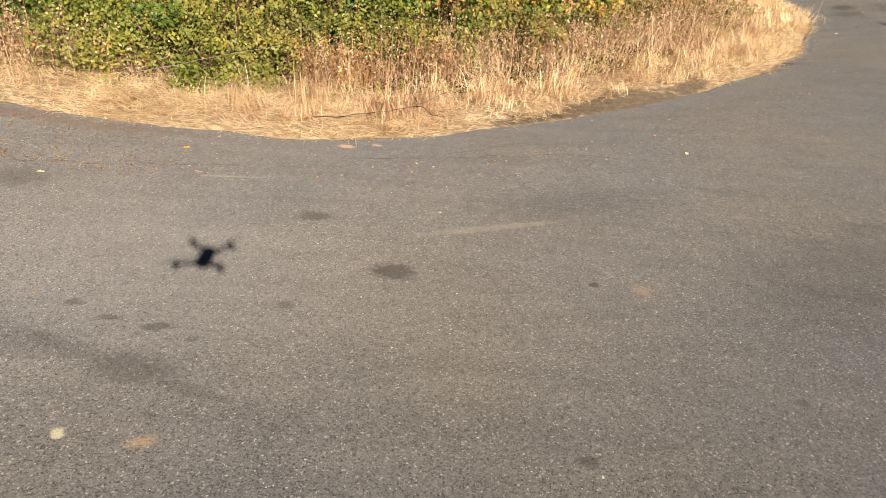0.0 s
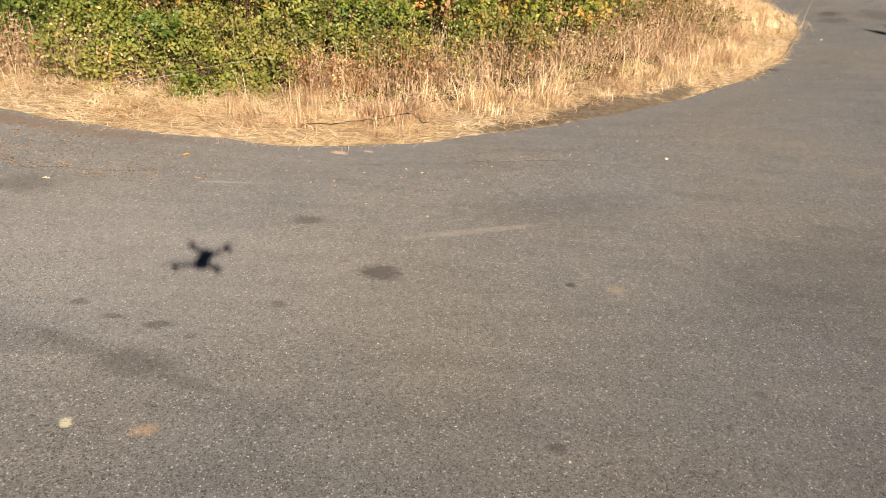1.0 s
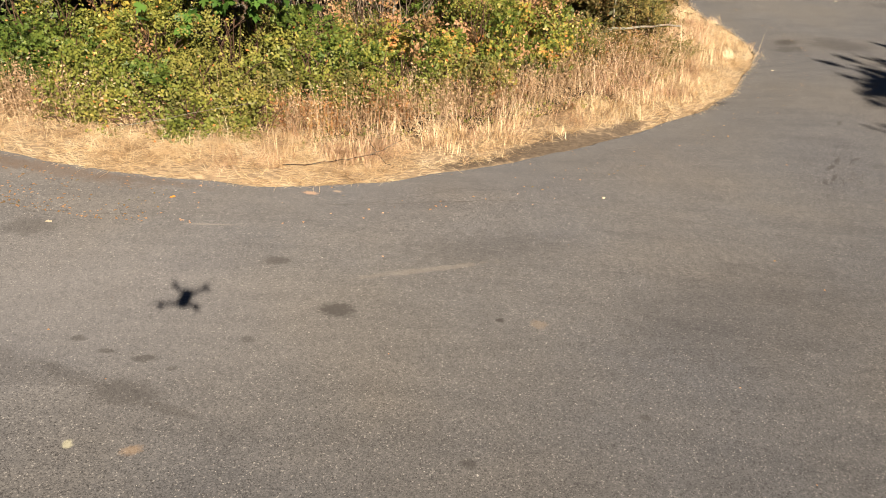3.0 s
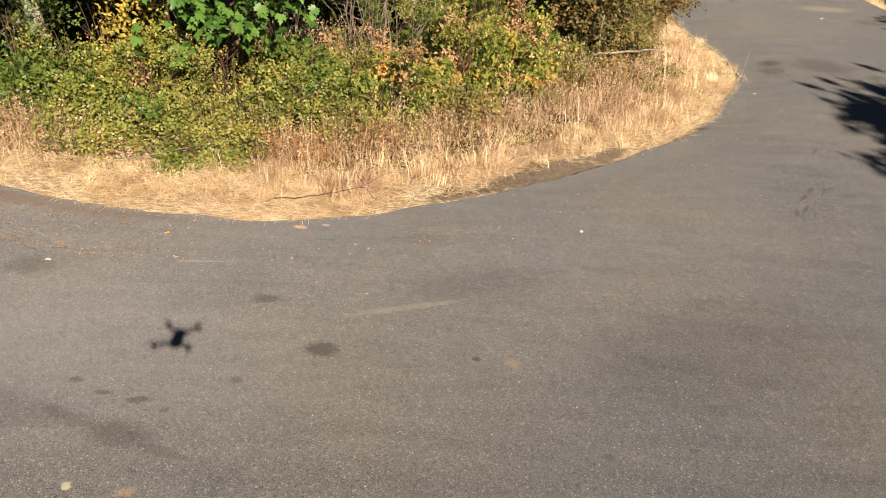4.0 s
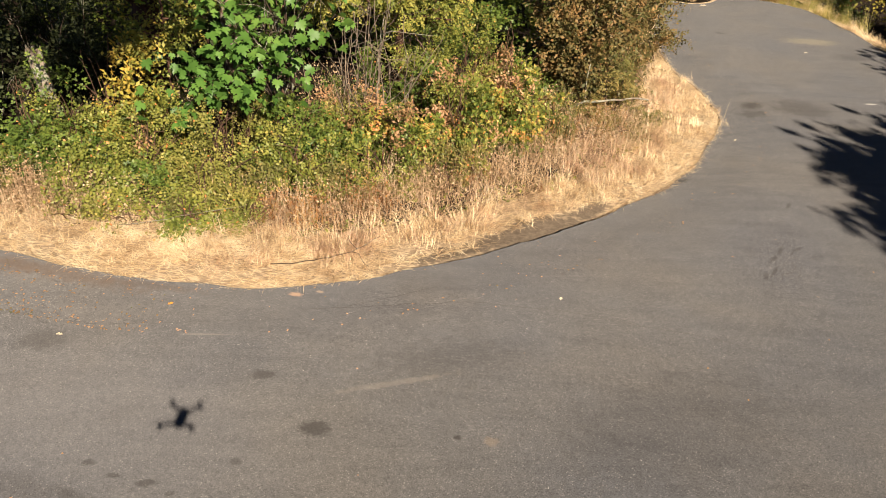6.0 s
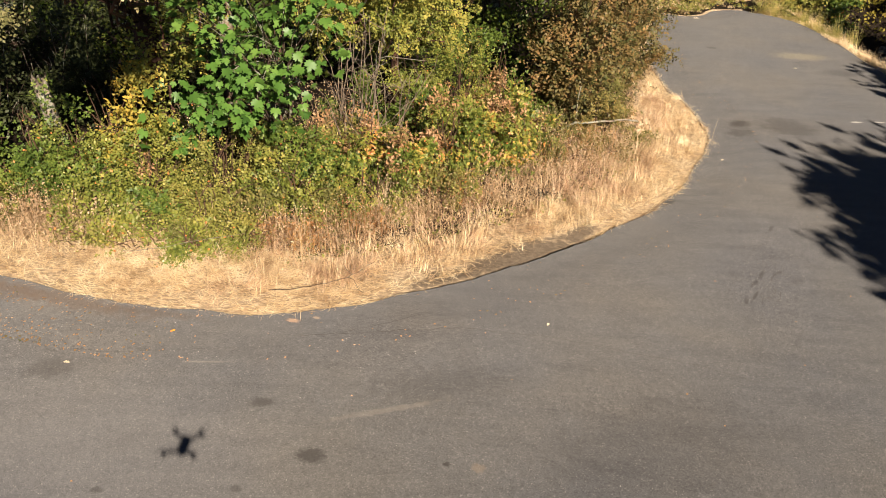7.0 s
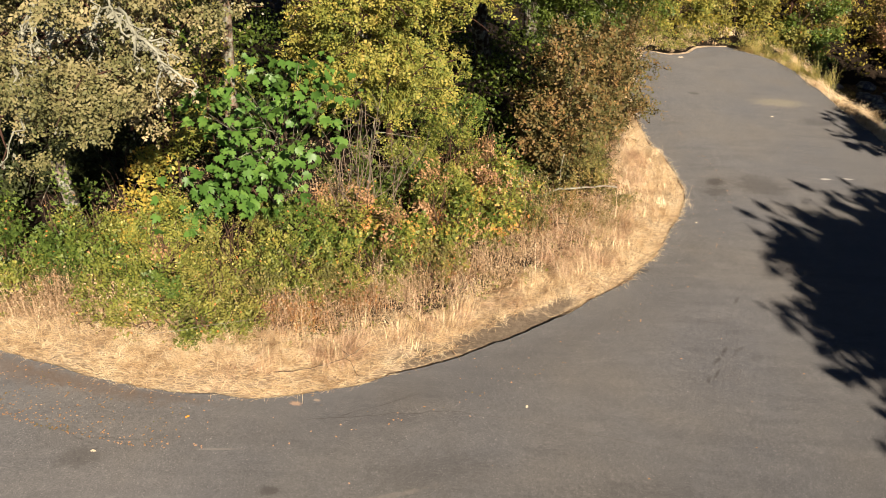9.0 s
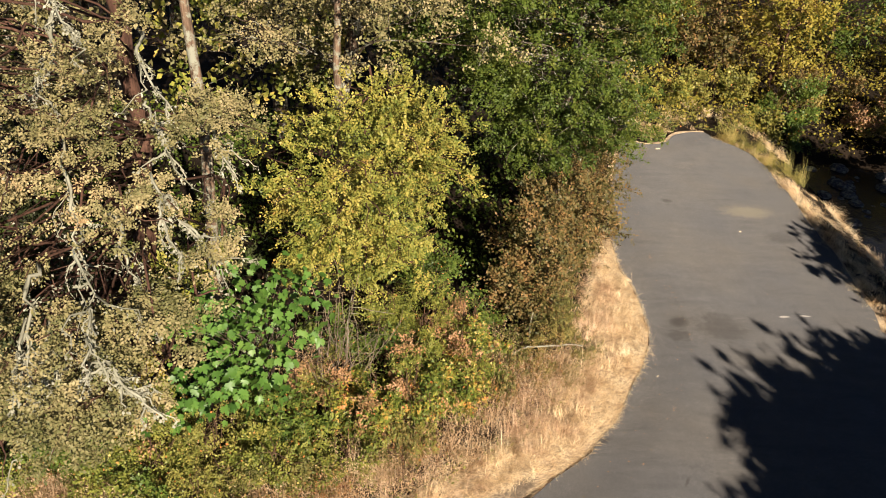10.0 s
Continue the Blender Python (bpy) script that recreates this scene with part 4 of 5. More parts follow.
# ---- trees ----
def tree(name, base, top, r0, clumps, count, size, template, leaf_mat, bark, label, seed, spread=0.4, flat=0.6, lichen=0, lean=(0, 0), category="tree", group="", hang=0.0, out=0.0, twigs=3, crook=0.16):
    """A tree: a tapered crooked trunk, limbs out to each clump, and clumps of small leaves."""
    rng = np.random.default_rng(seed)
    bx, by = base
    bz = float(land(bx, by)) - 0.1
    ob = thing(name, (bx, by, bz), label, category, group)
    trunk = Heap()
    tip = (bx + lean[0], by + lean[1], top)
    spine = bent((bx, by, bz), tip, rng, 0.0, crook, 12)
    spine[:2] = spine[0] + (spine[1] - spine[0]) * np.array([[0], [1]])
    tube(trunk, spine, r0, r0 * 0.25, 10, rng, 0.06)
    part("trunk", trunk, bark, ob, "", True)
    limbs, lich = Heap(), Heap()
    cl = np.array(clumps, float)
    for c in cl:
        want = c[2] - 0.35 * np.linalg.norm(c[:2] - np.array([bx, by]))
        i = int(np.clip(np.argmin(np.abs(spine[:, 2] - want)), 2, len(spine) - 2))
        ln = bent(spine[i], c, rng, 0.06, 0.3, 8)
        rr = min(r0 * 0.2, 0.026) * (0.6 + 0.4 * rng.uniform())
        if len(cl) <= 14:
            limbs = Heap()
        tube(limbs, ln, rr, min(0.012, rr), 5, rng, 0.08)
        for _ in range(twigs):
            a = ln[rng.integers(4, 8)]
            b = c + rng.normal(size=3) * spread * np.array([1, 1, flat]) * 1.3
            tw = bent(a, b, rng, 0.05, 0.35, 6)
            tube(limbs, tw, 0.014, 0.004, 3)
            if lichen and rng.uniform() < 0.6:
                k = rng.integers(1, 6, lichen)
                lp = tw[k] + rng.normal(size=(lichen, 3)) * 0.025
                lp[:, 2] -= rng.uniform(0, 0.06, lichen)
                scatter(lich, SMALL, lp, rng.normal(size=(lichen, 3)) + np.array([0, -0.5, 0.3]), rng.uniform(0.015, 0.045, lichen), rng)
        if lichen:
            k = rng.integers(3, 8, lichen * 2)
            t = rng.uniform(0, 1, (lichen * 2, 1))
            lp = ln[k] * t + ln[np.maximum(k - 1, 0)] * (1 - t) + rng.normal(size=(lichen * 2, 3)) * 0.03
            lp[:, 2] -= rng.uniform(0, 0.08, lichen * 2)
            scatter(lich, SMALL, lp, rng.normal(size=(lichen * 2, 3)) + np.array([0, -0.5, 0.3]), rng.uniform(0.015, 0.045, lichen * 2), rng)
        if len(cl) <= 14:
            part("limb", limbs, bark, ob, "", True)
    if len(cl) > 14:
        part("limb", limbs, bark, ob, "", True)
    if lichen:
        tagged(part("lichen", lich, LICHEN, ob, "pale grey-green lichen hanging on the limbs"), kind="stuff")
    sub = 8 if count > 60000 else 4
    centres = np.repeat(cl, sub, axis=0) + rng.normal(size=(len(cl) * sub, 3)) * spread * np.array([1, 1, flat])
    per = 7
    m = count // per
    idx = rng.integers(0, len(centres), m)
    mid = cl.mean(axis=0)
    rad = unit(centres - np.array([bx, by, mid[2]]))
    p = centres[idx] + rng.normal(size=(m, 3)) * spread * (0.36 if sub == 8 else 0.5) * np.array([1, 1, flat])
    if out:
        p += rad[idx] * np.abs(rng.normal(size=(m, 1))) * out
    p[:, 2] -= hang * rng.uniform(0, 1, m) ** 2
    leaves = Heap()
    sprays(leaves, template, p, rad[idx], size, per, rng, 2.8, 0.5)
    part("crown", leaves, leaf_mat, ob)
    return ob


def clumps_in(n, centre, radii, seed, shell=0.5, low=-1.0):
    """Clump centres in an egg, mostly near its skin."""
    rng = np.random.default_rng(seed)
    d = unit(rng.normal(size=(n * 3, 3)))
    d = d[d[:, 2] > low][:n]
    r = shell + (1 - shell) * rng.uniform(0, 1, len(d)) ** 0.5
    return np.array(centre) + d * r[:, None] * np.array(radii)


# the lichen-hung oak that reaches over the verge
oak_clumps = np.concatenate([
    clumps_in(15, (-2.4, 5.9, 4.1), (1.6, 1.5, 0.8), 1, 0.3), clumps_in(19, (-4.6, 6.6, 4.5), (1.9, 1.7, 1.3), 2, 0.3), clumps_in(11, (-2.4, 7.8, 5.0), (1.4, 1.2, 0.8), 3, 0.3),
    clumps_in(9, (-5.8, 8.3, 5.9), (2.0, 1.6, 1.0), 4, 0.3), clumps_in(6, (-1.9, 5.0, 3.75), (0.8, 0.8, 0.4), 5, 0.3),
])
oak_clumps = oak_clumps[~((oak_clumps[:, 0] > -4.9) & (oak_clumps[:, 0] < -2.15) & (oak_clumps[:, 2] < 4.02))]
oak_clumps = np.concatenate([oak_clumps, clumps_in(12, (-2.6, 4.95, 3.2), (0.85, 0.3, 0.24), 13, 0.2), clumps_in(3, (-1.75, 4.9, 3.35), (0.25, 0.22, 0.16), 14, 0.2), clumps_in(5, (-3.9, 5.3, 3.3), (0.5, 0.3, 0.2), 16, 0.2), clumps_in(9, (-3.5, 5.9, 3.9), (0.8, 0.4, 0.3), 17, 0.2), clumps_in(4, (-2.0, 5.2, 3.8), (0.4, 0.25, 0.25), 18, 0.2)])
oak = tree("oak_tree", (-3.7, 9.5), 8.2, 0.21, oak_clumps, 108000, 0.035, SMALL, OAK_TAN, BARK_RED, "oak tree with tan drying leaves and lichen-hung limbs", 201, 0.21, 0.6, 9, (0.5, 0.6))


def lichen_branch(owner, p, q, seed, thick=0.022, heavy=1.0):
    """A bare limb furred with pale lichen, with side twigs and hanging tufts."""
    rng = np.random.default_rng(seed)
    h = Heap()
    ln = bent(p, q, rng, 0.05, 0.35, 12)
    tube(h, ln, thick, 0.007, 7, rng, 0.35)
    lines = [ln]
    for _ in range(7):
        a = ln[rng.integers(3, 12)]
        tw = bent(a, a + (ln[-1] - ln[0]) * rng.uniform(0.15, 0.35) + rng.normal(size=3) * 0.16, rng, 0, 0.5, 7)
        tube(h, tw, 0.011, 0.003, 5, rng, 0.35)
        lines.append(tw)
    for tw in lines:
        n = int((110 if tw is ln else 36) * heavy)
        k = rng.integers(0, len(tw) - 1, n)
        t = rng.uniform(0, 1, (n, 1))
        pos = tw[k] * t + tw[k + 1] * (1 - t) + rng.normal(size=(n, 3)) * 0.014
        pos[:, 2] -= np.abs(rng.normal(size=n)) * 0.02
        scatter(h, SMALL, pos, rng.normal(size=(n, 3)) + np.array([0, -0.6, 0.3]), rng.uniform(0.012, 0.045, n), rng, rng.normal(size=(n, 3)) * 0.5 + np.array([0, 0, -1.0]))
    part("lichen_limb", h, LICHEN, owner, "bare limb furred with pale lichen")


for k, (p, q) in enumerate([
    ((-3.0, 7.3, 4.8), (-2.35, 6.0, 3.9)), ((-2.3, 6.6, 4.3), (-1.75, 5.8, 3.55)), ((-2.6, 8.6, 5.6), (-1.9, 7.4, 4.9)),
    ((-3.4, 8.4, 5.8), (-3.2, 7.2, 5.2)), ((-2.9, 6.2, 3.9), (-2.5, 5.0, 3.3)), ((-2.4, 5.9, 3.7), (-1.8, 4.9, 3.2)), ((-5.4, 7.8, 5.4), (-5.6, 6.2, 4.6)), ((-1.9, 8.3, 4.9), (-1.3, 7.6, 4.3)),
]):
    lichen_branch(oak, p, q, 900 + k)
for k, (p, q) in enumerate([
    ((-2.2, 5.9, 4.55), (-1.7, 4.85, 4.12)), ((-1.75, 4.9, 4.2), (-1.55, 4.75, 3.78)), ((-1.62, 4.85, 3.95), (-1.15, 4.7, 3.48)), ((-2.75, 5.6, 3.7), (-2.5, 4.75, 3.2)), ((-1.8, 6.6, 4.8), (-1.3, 5.85, 4.38)),
    ((-2.1, 7.4, 5.2), (-1.5, 6.7, 4.72)), ((-3.0, 7.6, 6.3), (-2.3, 6.7, 6.0)), ((-1.5, 6.4, 4.4), (-0.95, 6.0, 4.1)), ((-2.35, 5.4, 3.9), (-2.05, 4.8, 3.75)),
]):
    lichen_branch(oak, p, q, 930 + k, 0.015, 1.0)

# slender trunks at the wood's edge, their crowns high up
for k, (x, y, top, r) in enumerate([(-2.48, 9.6, 9.5, 0.115), (-4.3, 11.2, 9.5, 0.1), (-0.9, 12.2, 9.0, 0.1)]):
    tree("oak_tree", (x, y), top, r, clumps_in(16, (x + 0.2, y + 0.6, top - 1.2), (1.3, 1.2, 0.9), 30 + k, 0.3), 6000, 0.06, SMALL, OAK_TAN, TRUNK, "slender oak with a bare lichen-spotted trunk", 215 + k, 0.3, 0.6, 2, (0.1, 0.1), group="slender oaks", crook=0.05)
# oaks further in
tree("oak_tree", (-7.4, 12.5), 9.0, 0.24, clumps_in(60, (-6.8, 11.5, 5.0), (3.2, 2.4, 3.0), 6, 0.3), 28000, 0.06, SMALL, OAK_TAN, BARK, "tan-leaved oak tree deeper in the wood", 202, 0.36, 0.6, 4)
tree("oak_tree", (-1.2, 13.8), 9.0, 0.22, clumps_in(56, (-0.6, 13.2, 5.6), (2.8, 1.8, 2.2), 7, 0.3), 28000, 0.06, SMALL, OAK_TAN, BARK, "tan-leaved oak tree behind the yellow hazel", 203, 0.34, 0.6, 4)
# yellowing hazel
tree("hazel_tree", (-0.2, 10.9), 4.6, 0.07, np.concatenate([clumps_in(46, (-0.25, 10.4, 3.0), (1.65, 1.0, 1.8), 8, 0.3), clumps_in(16, (0.5, 11.1, 2.4), (0.7, 0.6, 2.0), 9, 0.3), clumps_in(14, (-0.3, 9.9, 1.9), (0.9, 0.5, 0.8), 11, 0.3)]), 64000, 0.048, SMALL, YELLOW, BARK_RED, "slender tree with yellow-green autumn leaves", 204, 0.24, 0.7)
for k, (x, y, top, n) in enumerate([(-3.0, 8.7, 2.5, 1500), (-2.6, 9.3, 3.0, 1500)]):
    tree("hazel_sapling", (x, y), top, 0.025, clumps_in(11, (x, y, top * 0.62), (0.45, 0.4, top * 0.36), 80 + k, 0.2), n, 0.06, OVATE, YELLOW, BARK_RED, "thin sapling with yellow-green leaves", 240 + k, 0.14, 0.7, category="sapling", group="hazel saplings", twigs=2)
# dark evergreen-looking oak over the road's inside edge
tree("oak_tree", (3.4, 14.2), 6.6, 0.2, clumps_in(76, (3.2, 13.7, 4.35), (1.9, 1.4, 2.2), 10, 0.45), 66000, 0.058, SMALL, OAK_GREEN, BARK, "dark green oak tree with lichen at the roadside", 205, 0.3, 0.7, 7)
tree("oak_tree", (1.5, 16.5), 8.0, 0.2, clumps_in(60, (1.8, 16.0, 5.2), (2.6, 1.8, 2.8), 12, 0.55), 10000, 0.12, OVATE, OAK_GREEN, BARK, "dark green oak tree deeper in the wood", 206, 0.5, 0.8)


def maple_sapling(base, centre, radii, twigs, seed, height):
    """A young maple whose large lobed leaves each stand alone."""
    rng = np.random.default_rng(seed)
    bx, by = base
    bz = float(land(bx, by)) - 0.08
    ob = thing("maple_sapling", (bx, by, bz), "young maple with large bright green lobed leaves", "sapling")
    stems = Heap()
    meshes = []
    for k in range(3):
        h = Heap()
        v, f = MAPLELEAF
        w = v.copy()
        w[:, 2] += (-0.12 - 0.1 * k) * w[:, 0] ** 2 + 0.06 * k * np.abs(w[:, 1])
        w[:, 2] -= 0.22 * np.abs(w[:, 1]) ** 2
        h.add(w, f)
        meshes.append(h.mesh("leaf", (0, 0, 0), MAPLE, True))
    spots = []
    for k in range(twigs):
        c = np.array(centre) + rng.uniform(-1, 1, 3) * np.array(radii)
        if ((c[0] - centre[0]) / radii[0]) ** 2 + ((c[2] - centre[2]) / radii[2]) ** 2 > 1.05:
            continue
        p = np.array([bx + rng.normal() * 0.08, by + rng.normal() * 0.08, bz + height * rng.uniform(0.25, 0.95)])
        ln = bent(p, c, rng, 0.1, 0.12, 6)
        twig = Heap()
        tube(twig, ln, 0.008, 0.003, 5)
        shoot = part("twig", twig, BARK, ob, "", True)
        for _ in range(10):
            spots.append((c + rng.normal(size=3) * np.array([0.22, 0.2, 0.1]), shoot))
    tube(stems, bent((bx, by, bz), (bx + 0.1, by, bz + height), rng, 0, 0.1, 6), 0.03, 0.012, 7)
    part("stem", stems, CANE, ob, "", True)
    rest = Heap()
    for i, (q, shoot) in enumerate(spots):
        nrm = Vector((rng.normal() * 0.55 + 0.1, -0.3 + rng.normal() * 0.55, 0.85 + rng.normal() * 0.25)).normalized()
        down = Vector((rng.normal() * 0.6, -0.5, -0.8))
        ux = (down - nrm * down.dot(nrm)).normalized()
        uy = nrm.cross(ux)
        m = Matrix((ux, uy, nrm)).transposed().to_4x4()
        m.translation = Vector(q) - Vector((bx, by, bz))
        s = rng.uniform(0.07, 0.15)
        if i >= 300:
            v, f = MAPLELEAF
            rest.add(np.array([m @ Vector(p * s) for p in v]) + np.array([bx, by, bz]), f)
            continue
        lf = new("leaf", meshes[int(rng.integers(0, 3))])
        lf.parent = shoot
        lf.matrix_basis = m @ Matrix.Diagonal((s, s, s, 1))
    if rest.v:
        tagged(part("foliage", rest, MAPLE_MASS, ob), kind="stuff")


maple_sapling((-1.4, 8.1), (-1.33, 7.85, 1.85), (0.9, 0.55, 0.82), 68, 301, 1.9)
maple_sapling((-2.35, 7.75), (-2.35, 7.5, 1.0), (0.55, 0.3, 0.35), 16, 302, 0.8)

# wood behind: trunks and crowns that close the view
BACK = [(-11, 11, 8), (-12, 16, 9), (-8, 18, 10), (-3.5, 18.5, 10), (-15, 23, 11), (-9, 26, 11), (0, 22, 10), (-4, 27, 11), (3.0, 20.5, 9), (4.5, 27, 10), (-17, 14, 9), (2, 33, 11), (-22, 30, 12), (-12, 36, 12)]
for k, (x, y, hgt) in enumerate(BACK):
    tree("oak_tree", (x, y), hgt * 0.85, 0.22, clumps_in(40, (x, y - 0.5, hgt * 0.5), (3.0, 2.6, hgt * 0.42), 40 + k, 0.5, -0.8), 5000, 0.19, SMALL, (OAK_TAN, OAK_GREEN, OAK_TAN, YELLOW)[k % 4], BARK,
         ("tan-leaved oak tree in the wood", "dark green oak tree in the wood", "tan-leaved oak tree in the wood", "yellow-leaved tree in the wood")[k % 4], 220 + k, 0.6, 0.7, group="trees of the wood", twigs=1)

# beyond the road's end and over the ditch
END = [
    (9.0, 29.5, 4.5, 1.9, FAR_YELLOW), (12.9, 26.3, 4.6, 1.4, FAR_YELLOW), (10.9, 27.6, 3.4, 1.3, RUST), (15.9, 28.8, 5.5, 1.9, OAK_GREEN), (19.0, 27.5, 4.5, 1.7, FAR_YELLOW), (6.4, 28.2, 5, 2.2, FAR_YELLOW),
    (20, 29, 7, 3.0, FAR_YELLOW), (17, 35, 8, 3.4, OAK_GREEN), (11, 34, 7, 3.2, FAR_YELLOW), (25, 37, 9, 4, OAK_GREEN), (22, 23, 6, 2.8, FAR_YELLOW), (18.5, 19, 4.5, 2.2, FAR_YELLOW),
    (34, 48, 10, 5, FAR_YELLOW), (25, 50, 10, 5, OAK_GREEN), (14, 46, 10, 5, FAR_YELLOW), (5, 40, 10, 4.5, OAK_GREEN),
]
for k, (x, y, hgt, r, mat) in enumerate(END):
    tree("willow_tree", (x, y), hgt * 0.8, 0.1, clumps_in(40, (x, y, hgt * 0.48), (r, r, hgt * 0.5), 60 + k, 0.45), 5600, 0.125, SMALL, mat, BARK_RED,
         "yellow-green tree beyond the road's end" if mat is FAR_YELLOW else "brown drying tree beyond the road's end" if mat is RUST else "dark green tree beyond the road's end", 260 + k, 0.5, 0.8, group="trees past the road", twigs=1)
DITCH = [
    (10.6, 24.4, 0.9, 0.8, 0.9, BRAMBLE_YELLOW), (12.5, 23.6, 1.15, 0.9, 1.35, BRAMBLE_DARK), (13.3, 24.2, 0.9, 0.8, 1.1, DULL),
    (11.5, 22.3, 0.8, 0.7, 0.8, BRAMBLE_YELLOW), (12.6, 22.3, 0.8, 0.7, 0.9, BRAMBLE_DARK), (8.0, 23.4, 1.1, 0.8, 1.0, YELLOW), (6.5, 22.3, 1.0, 0.8, 1.1, YELLOW), (9.6, 24.2, 0.9, 0.7, 0.9, BRAMBLE_YELLOW), (14.6, 25.2, 1.0, 0.9, 1.4, RUST), (5.3, 20.8, 0.8, 0.9, 1.3, DULL), (16.3, 21.5, 1.3, 1.1, 1.6, YELLOW),
    (15.0, 23.2, 0.6, 0.5, 0.7, SALMON), (16.6, 24.6, 0.7, 0.6, 0.8, SALMON),
    (16.0, 22.6, 1.0, 0.9, 1.2, DULL),
]
for k, (x, y, rx, ry, rz, mat) in enumerate(DITCH):
    mound("roadside_shrub", (x, y), (rx, ry, rz), 2600, 0.1, SMALL, mat, "leafy shrub beyond the edge of the asphalt", "shrub", "shrubs past the road", 320 + k)
standing_grass("end_dry_grass", 6500, -1.5, 0.0, 0.3, STRAW, 35, "tall dry grass past the end of the asphalt", np.array([(11.4, 19.6), (10.3, 21.6), (9.0, 22.3), (7.6, 21.2), (6.0, 20.4)])[::1], 1.0, 0.45)


def shade_tree(name, base, top, centre, radii, count, seed, label, r0, reach):
    """A tree outside the view whose crown shades the road: long sprays reaching outward."""
    cl = np.concatenate([clumps_in(100, centre, radii, seed, 0.2), clumps_in(90, (centre[0], centre[1], centre[2] - radii[2] * 0.45), (radii[0] * 1.28, radii[1] * 1.28, radii[2] * 0.5), seed + 1, 0.2)])
    ob = tree(name, base, top, r0, cl, count, 0.26, SMALL, FIR_AND_SHADE, BARK, label, seed, 0.3, 0.6, 0, (0, 0), "tree", "", 0.1, 0.1)
    rng = np.random.default_rng(seed + 50)
    twigs, sprays = Heap(), Heap()
    for _ in range(110):
        d = unit(rng.normal(size=3) * np.array([1, 1, 0.75]))
        p = np.array(centre) + d * np.array(radii) * 0.85
        q = p + d * np.array([1, 1, 0.5]) * reach * rng.uniform(0.5, 1.2) + np.array([0, 0, 0.1])
        ln = bent(p, q, rng, 0.05, 0.1, 6)
        tube(twigs, ln, 0.02, 0.005, 4)
        n = 60
        t = rng.uniform(0, 1, n) ** 0.8
        k = np.minimum((t * 5).astype(int), 4)
        pos = ln[k] + (ln[k + 1] - ln[k]) * (t * 5 - k)[:, None]
        pos += rng.normal(size=(n, 3)) * (0.16 * (1 - 0.8 * t))[:, None] * np.array([1, 1, 0.5])
        scatter(sprays, SMALL, pos, rng.normal(size=(n, 3)) + np.array([0, 0, 1.0]), rng.uniform(0.1, 0.2, n), rng, np.repeat([d], n, axis=0) + rng.normal(size=(n, 3)) * 0.4)
    part("branch_tip", twigs, BARK, ob)
    part("needle_spray", sprays, FIR_AND_SHADE, ob)
    return ob


shade_tree("conifer_tree", (13.5, -1.8), 8.0, (13.5, -1.8, 5.4), (3.1, 3.05, 1.75), 36000, 401, "dark conifer whose shadow falls across the road", 0.22, 0.6)
shade_tree("conifer_tree", (14.15, 6.8), 5.4, (14.15, 6.8, 4.2), (0.85, 0.85, 0.9), 5000, 402, "small dark conifer beside the road", 0.09, 0.35)
# Unseen tree added to darken the ditch; only the ditch's darkness suggests it.
shade_tree("conifer_tree", (17.2, 12.3), 6.4, (17.0, 12.3, 4.2), (1.3, 1.3, 1.3), 6000, 403, "unseen conifer added to shade the ditch", 0.14, 0.4)


# ---- undergrowth that knits the bushes together ----
def undergrowth(name, count, box, height, size, template, material, label, seed, inside=0.75, beyond=False):
    rng = np.random.default_rng(seed)
    x0, y0, x1, y1 = box
    p = np.c_[rng.uniform(x0, x1, count), rng.uniform(y0, y1, count)]
    d = -off_edge(p, EDGE_R) if beyond else off_edge(p)
    lump = np.array([noise.noise((float(a) * 0.9, float(b) * 0.9, seed)) + 0.5 * noise.noise((float(a) * 2.6, float(b) * 2.6, seed)) for a, b in p])
    keep = (d > inside) & (lump > -0.25)
    p, d, lump = p[keep], d[keep], lump[keep]
    n = len(p)
    top = height * np.clip(0.45 + 0.9 * lump, 0.1, 1.4) * step(d, inside - 0.3, inside + 1.4)
    z = land(p[:, 0], p[:, 1]) - 0.05 + top * rng.uniform(0, 1, n) ** 0.6
    h = Heap()
    scatter(h, template, np.c_[p, z], np.array([0.1, -0.25, 0.6]) + rng.normal(size=(n, 3)) * 0.8, size * rng.uniform(0.5, 1.3, n), rng)
    ob = new(name, h.mesh(name, (0, 0, 0), material))
    tagged(ob, label, "undergrowth", kind="stuff")


undergrowth("green_weeds", 12000, (-4.3, 5.4, 4.4, 10.5), 0.45, 0.042, OVATE, BRAMBLE, "small green and yellow weeds between the brambles", 501, 0.75)
undergrowth("brown_weeds", 20000, (-4.3, 5.4, 5.0, 11.5), 0.36, 0.034, OVATE, WEED, "withered brown weeds between the brambles", 502, 0.75)
# Dark oak green here so the leaf colour carries the wood's shade.
undergrowth("wood_undergrowth", 26000, (-12, 11.5, 4.2, 20), 1.2, 0.1, SMALL, OAK_GREEN, "leafy undergrowth coloured dark for shade on the woodland floor", 503, 1.6)


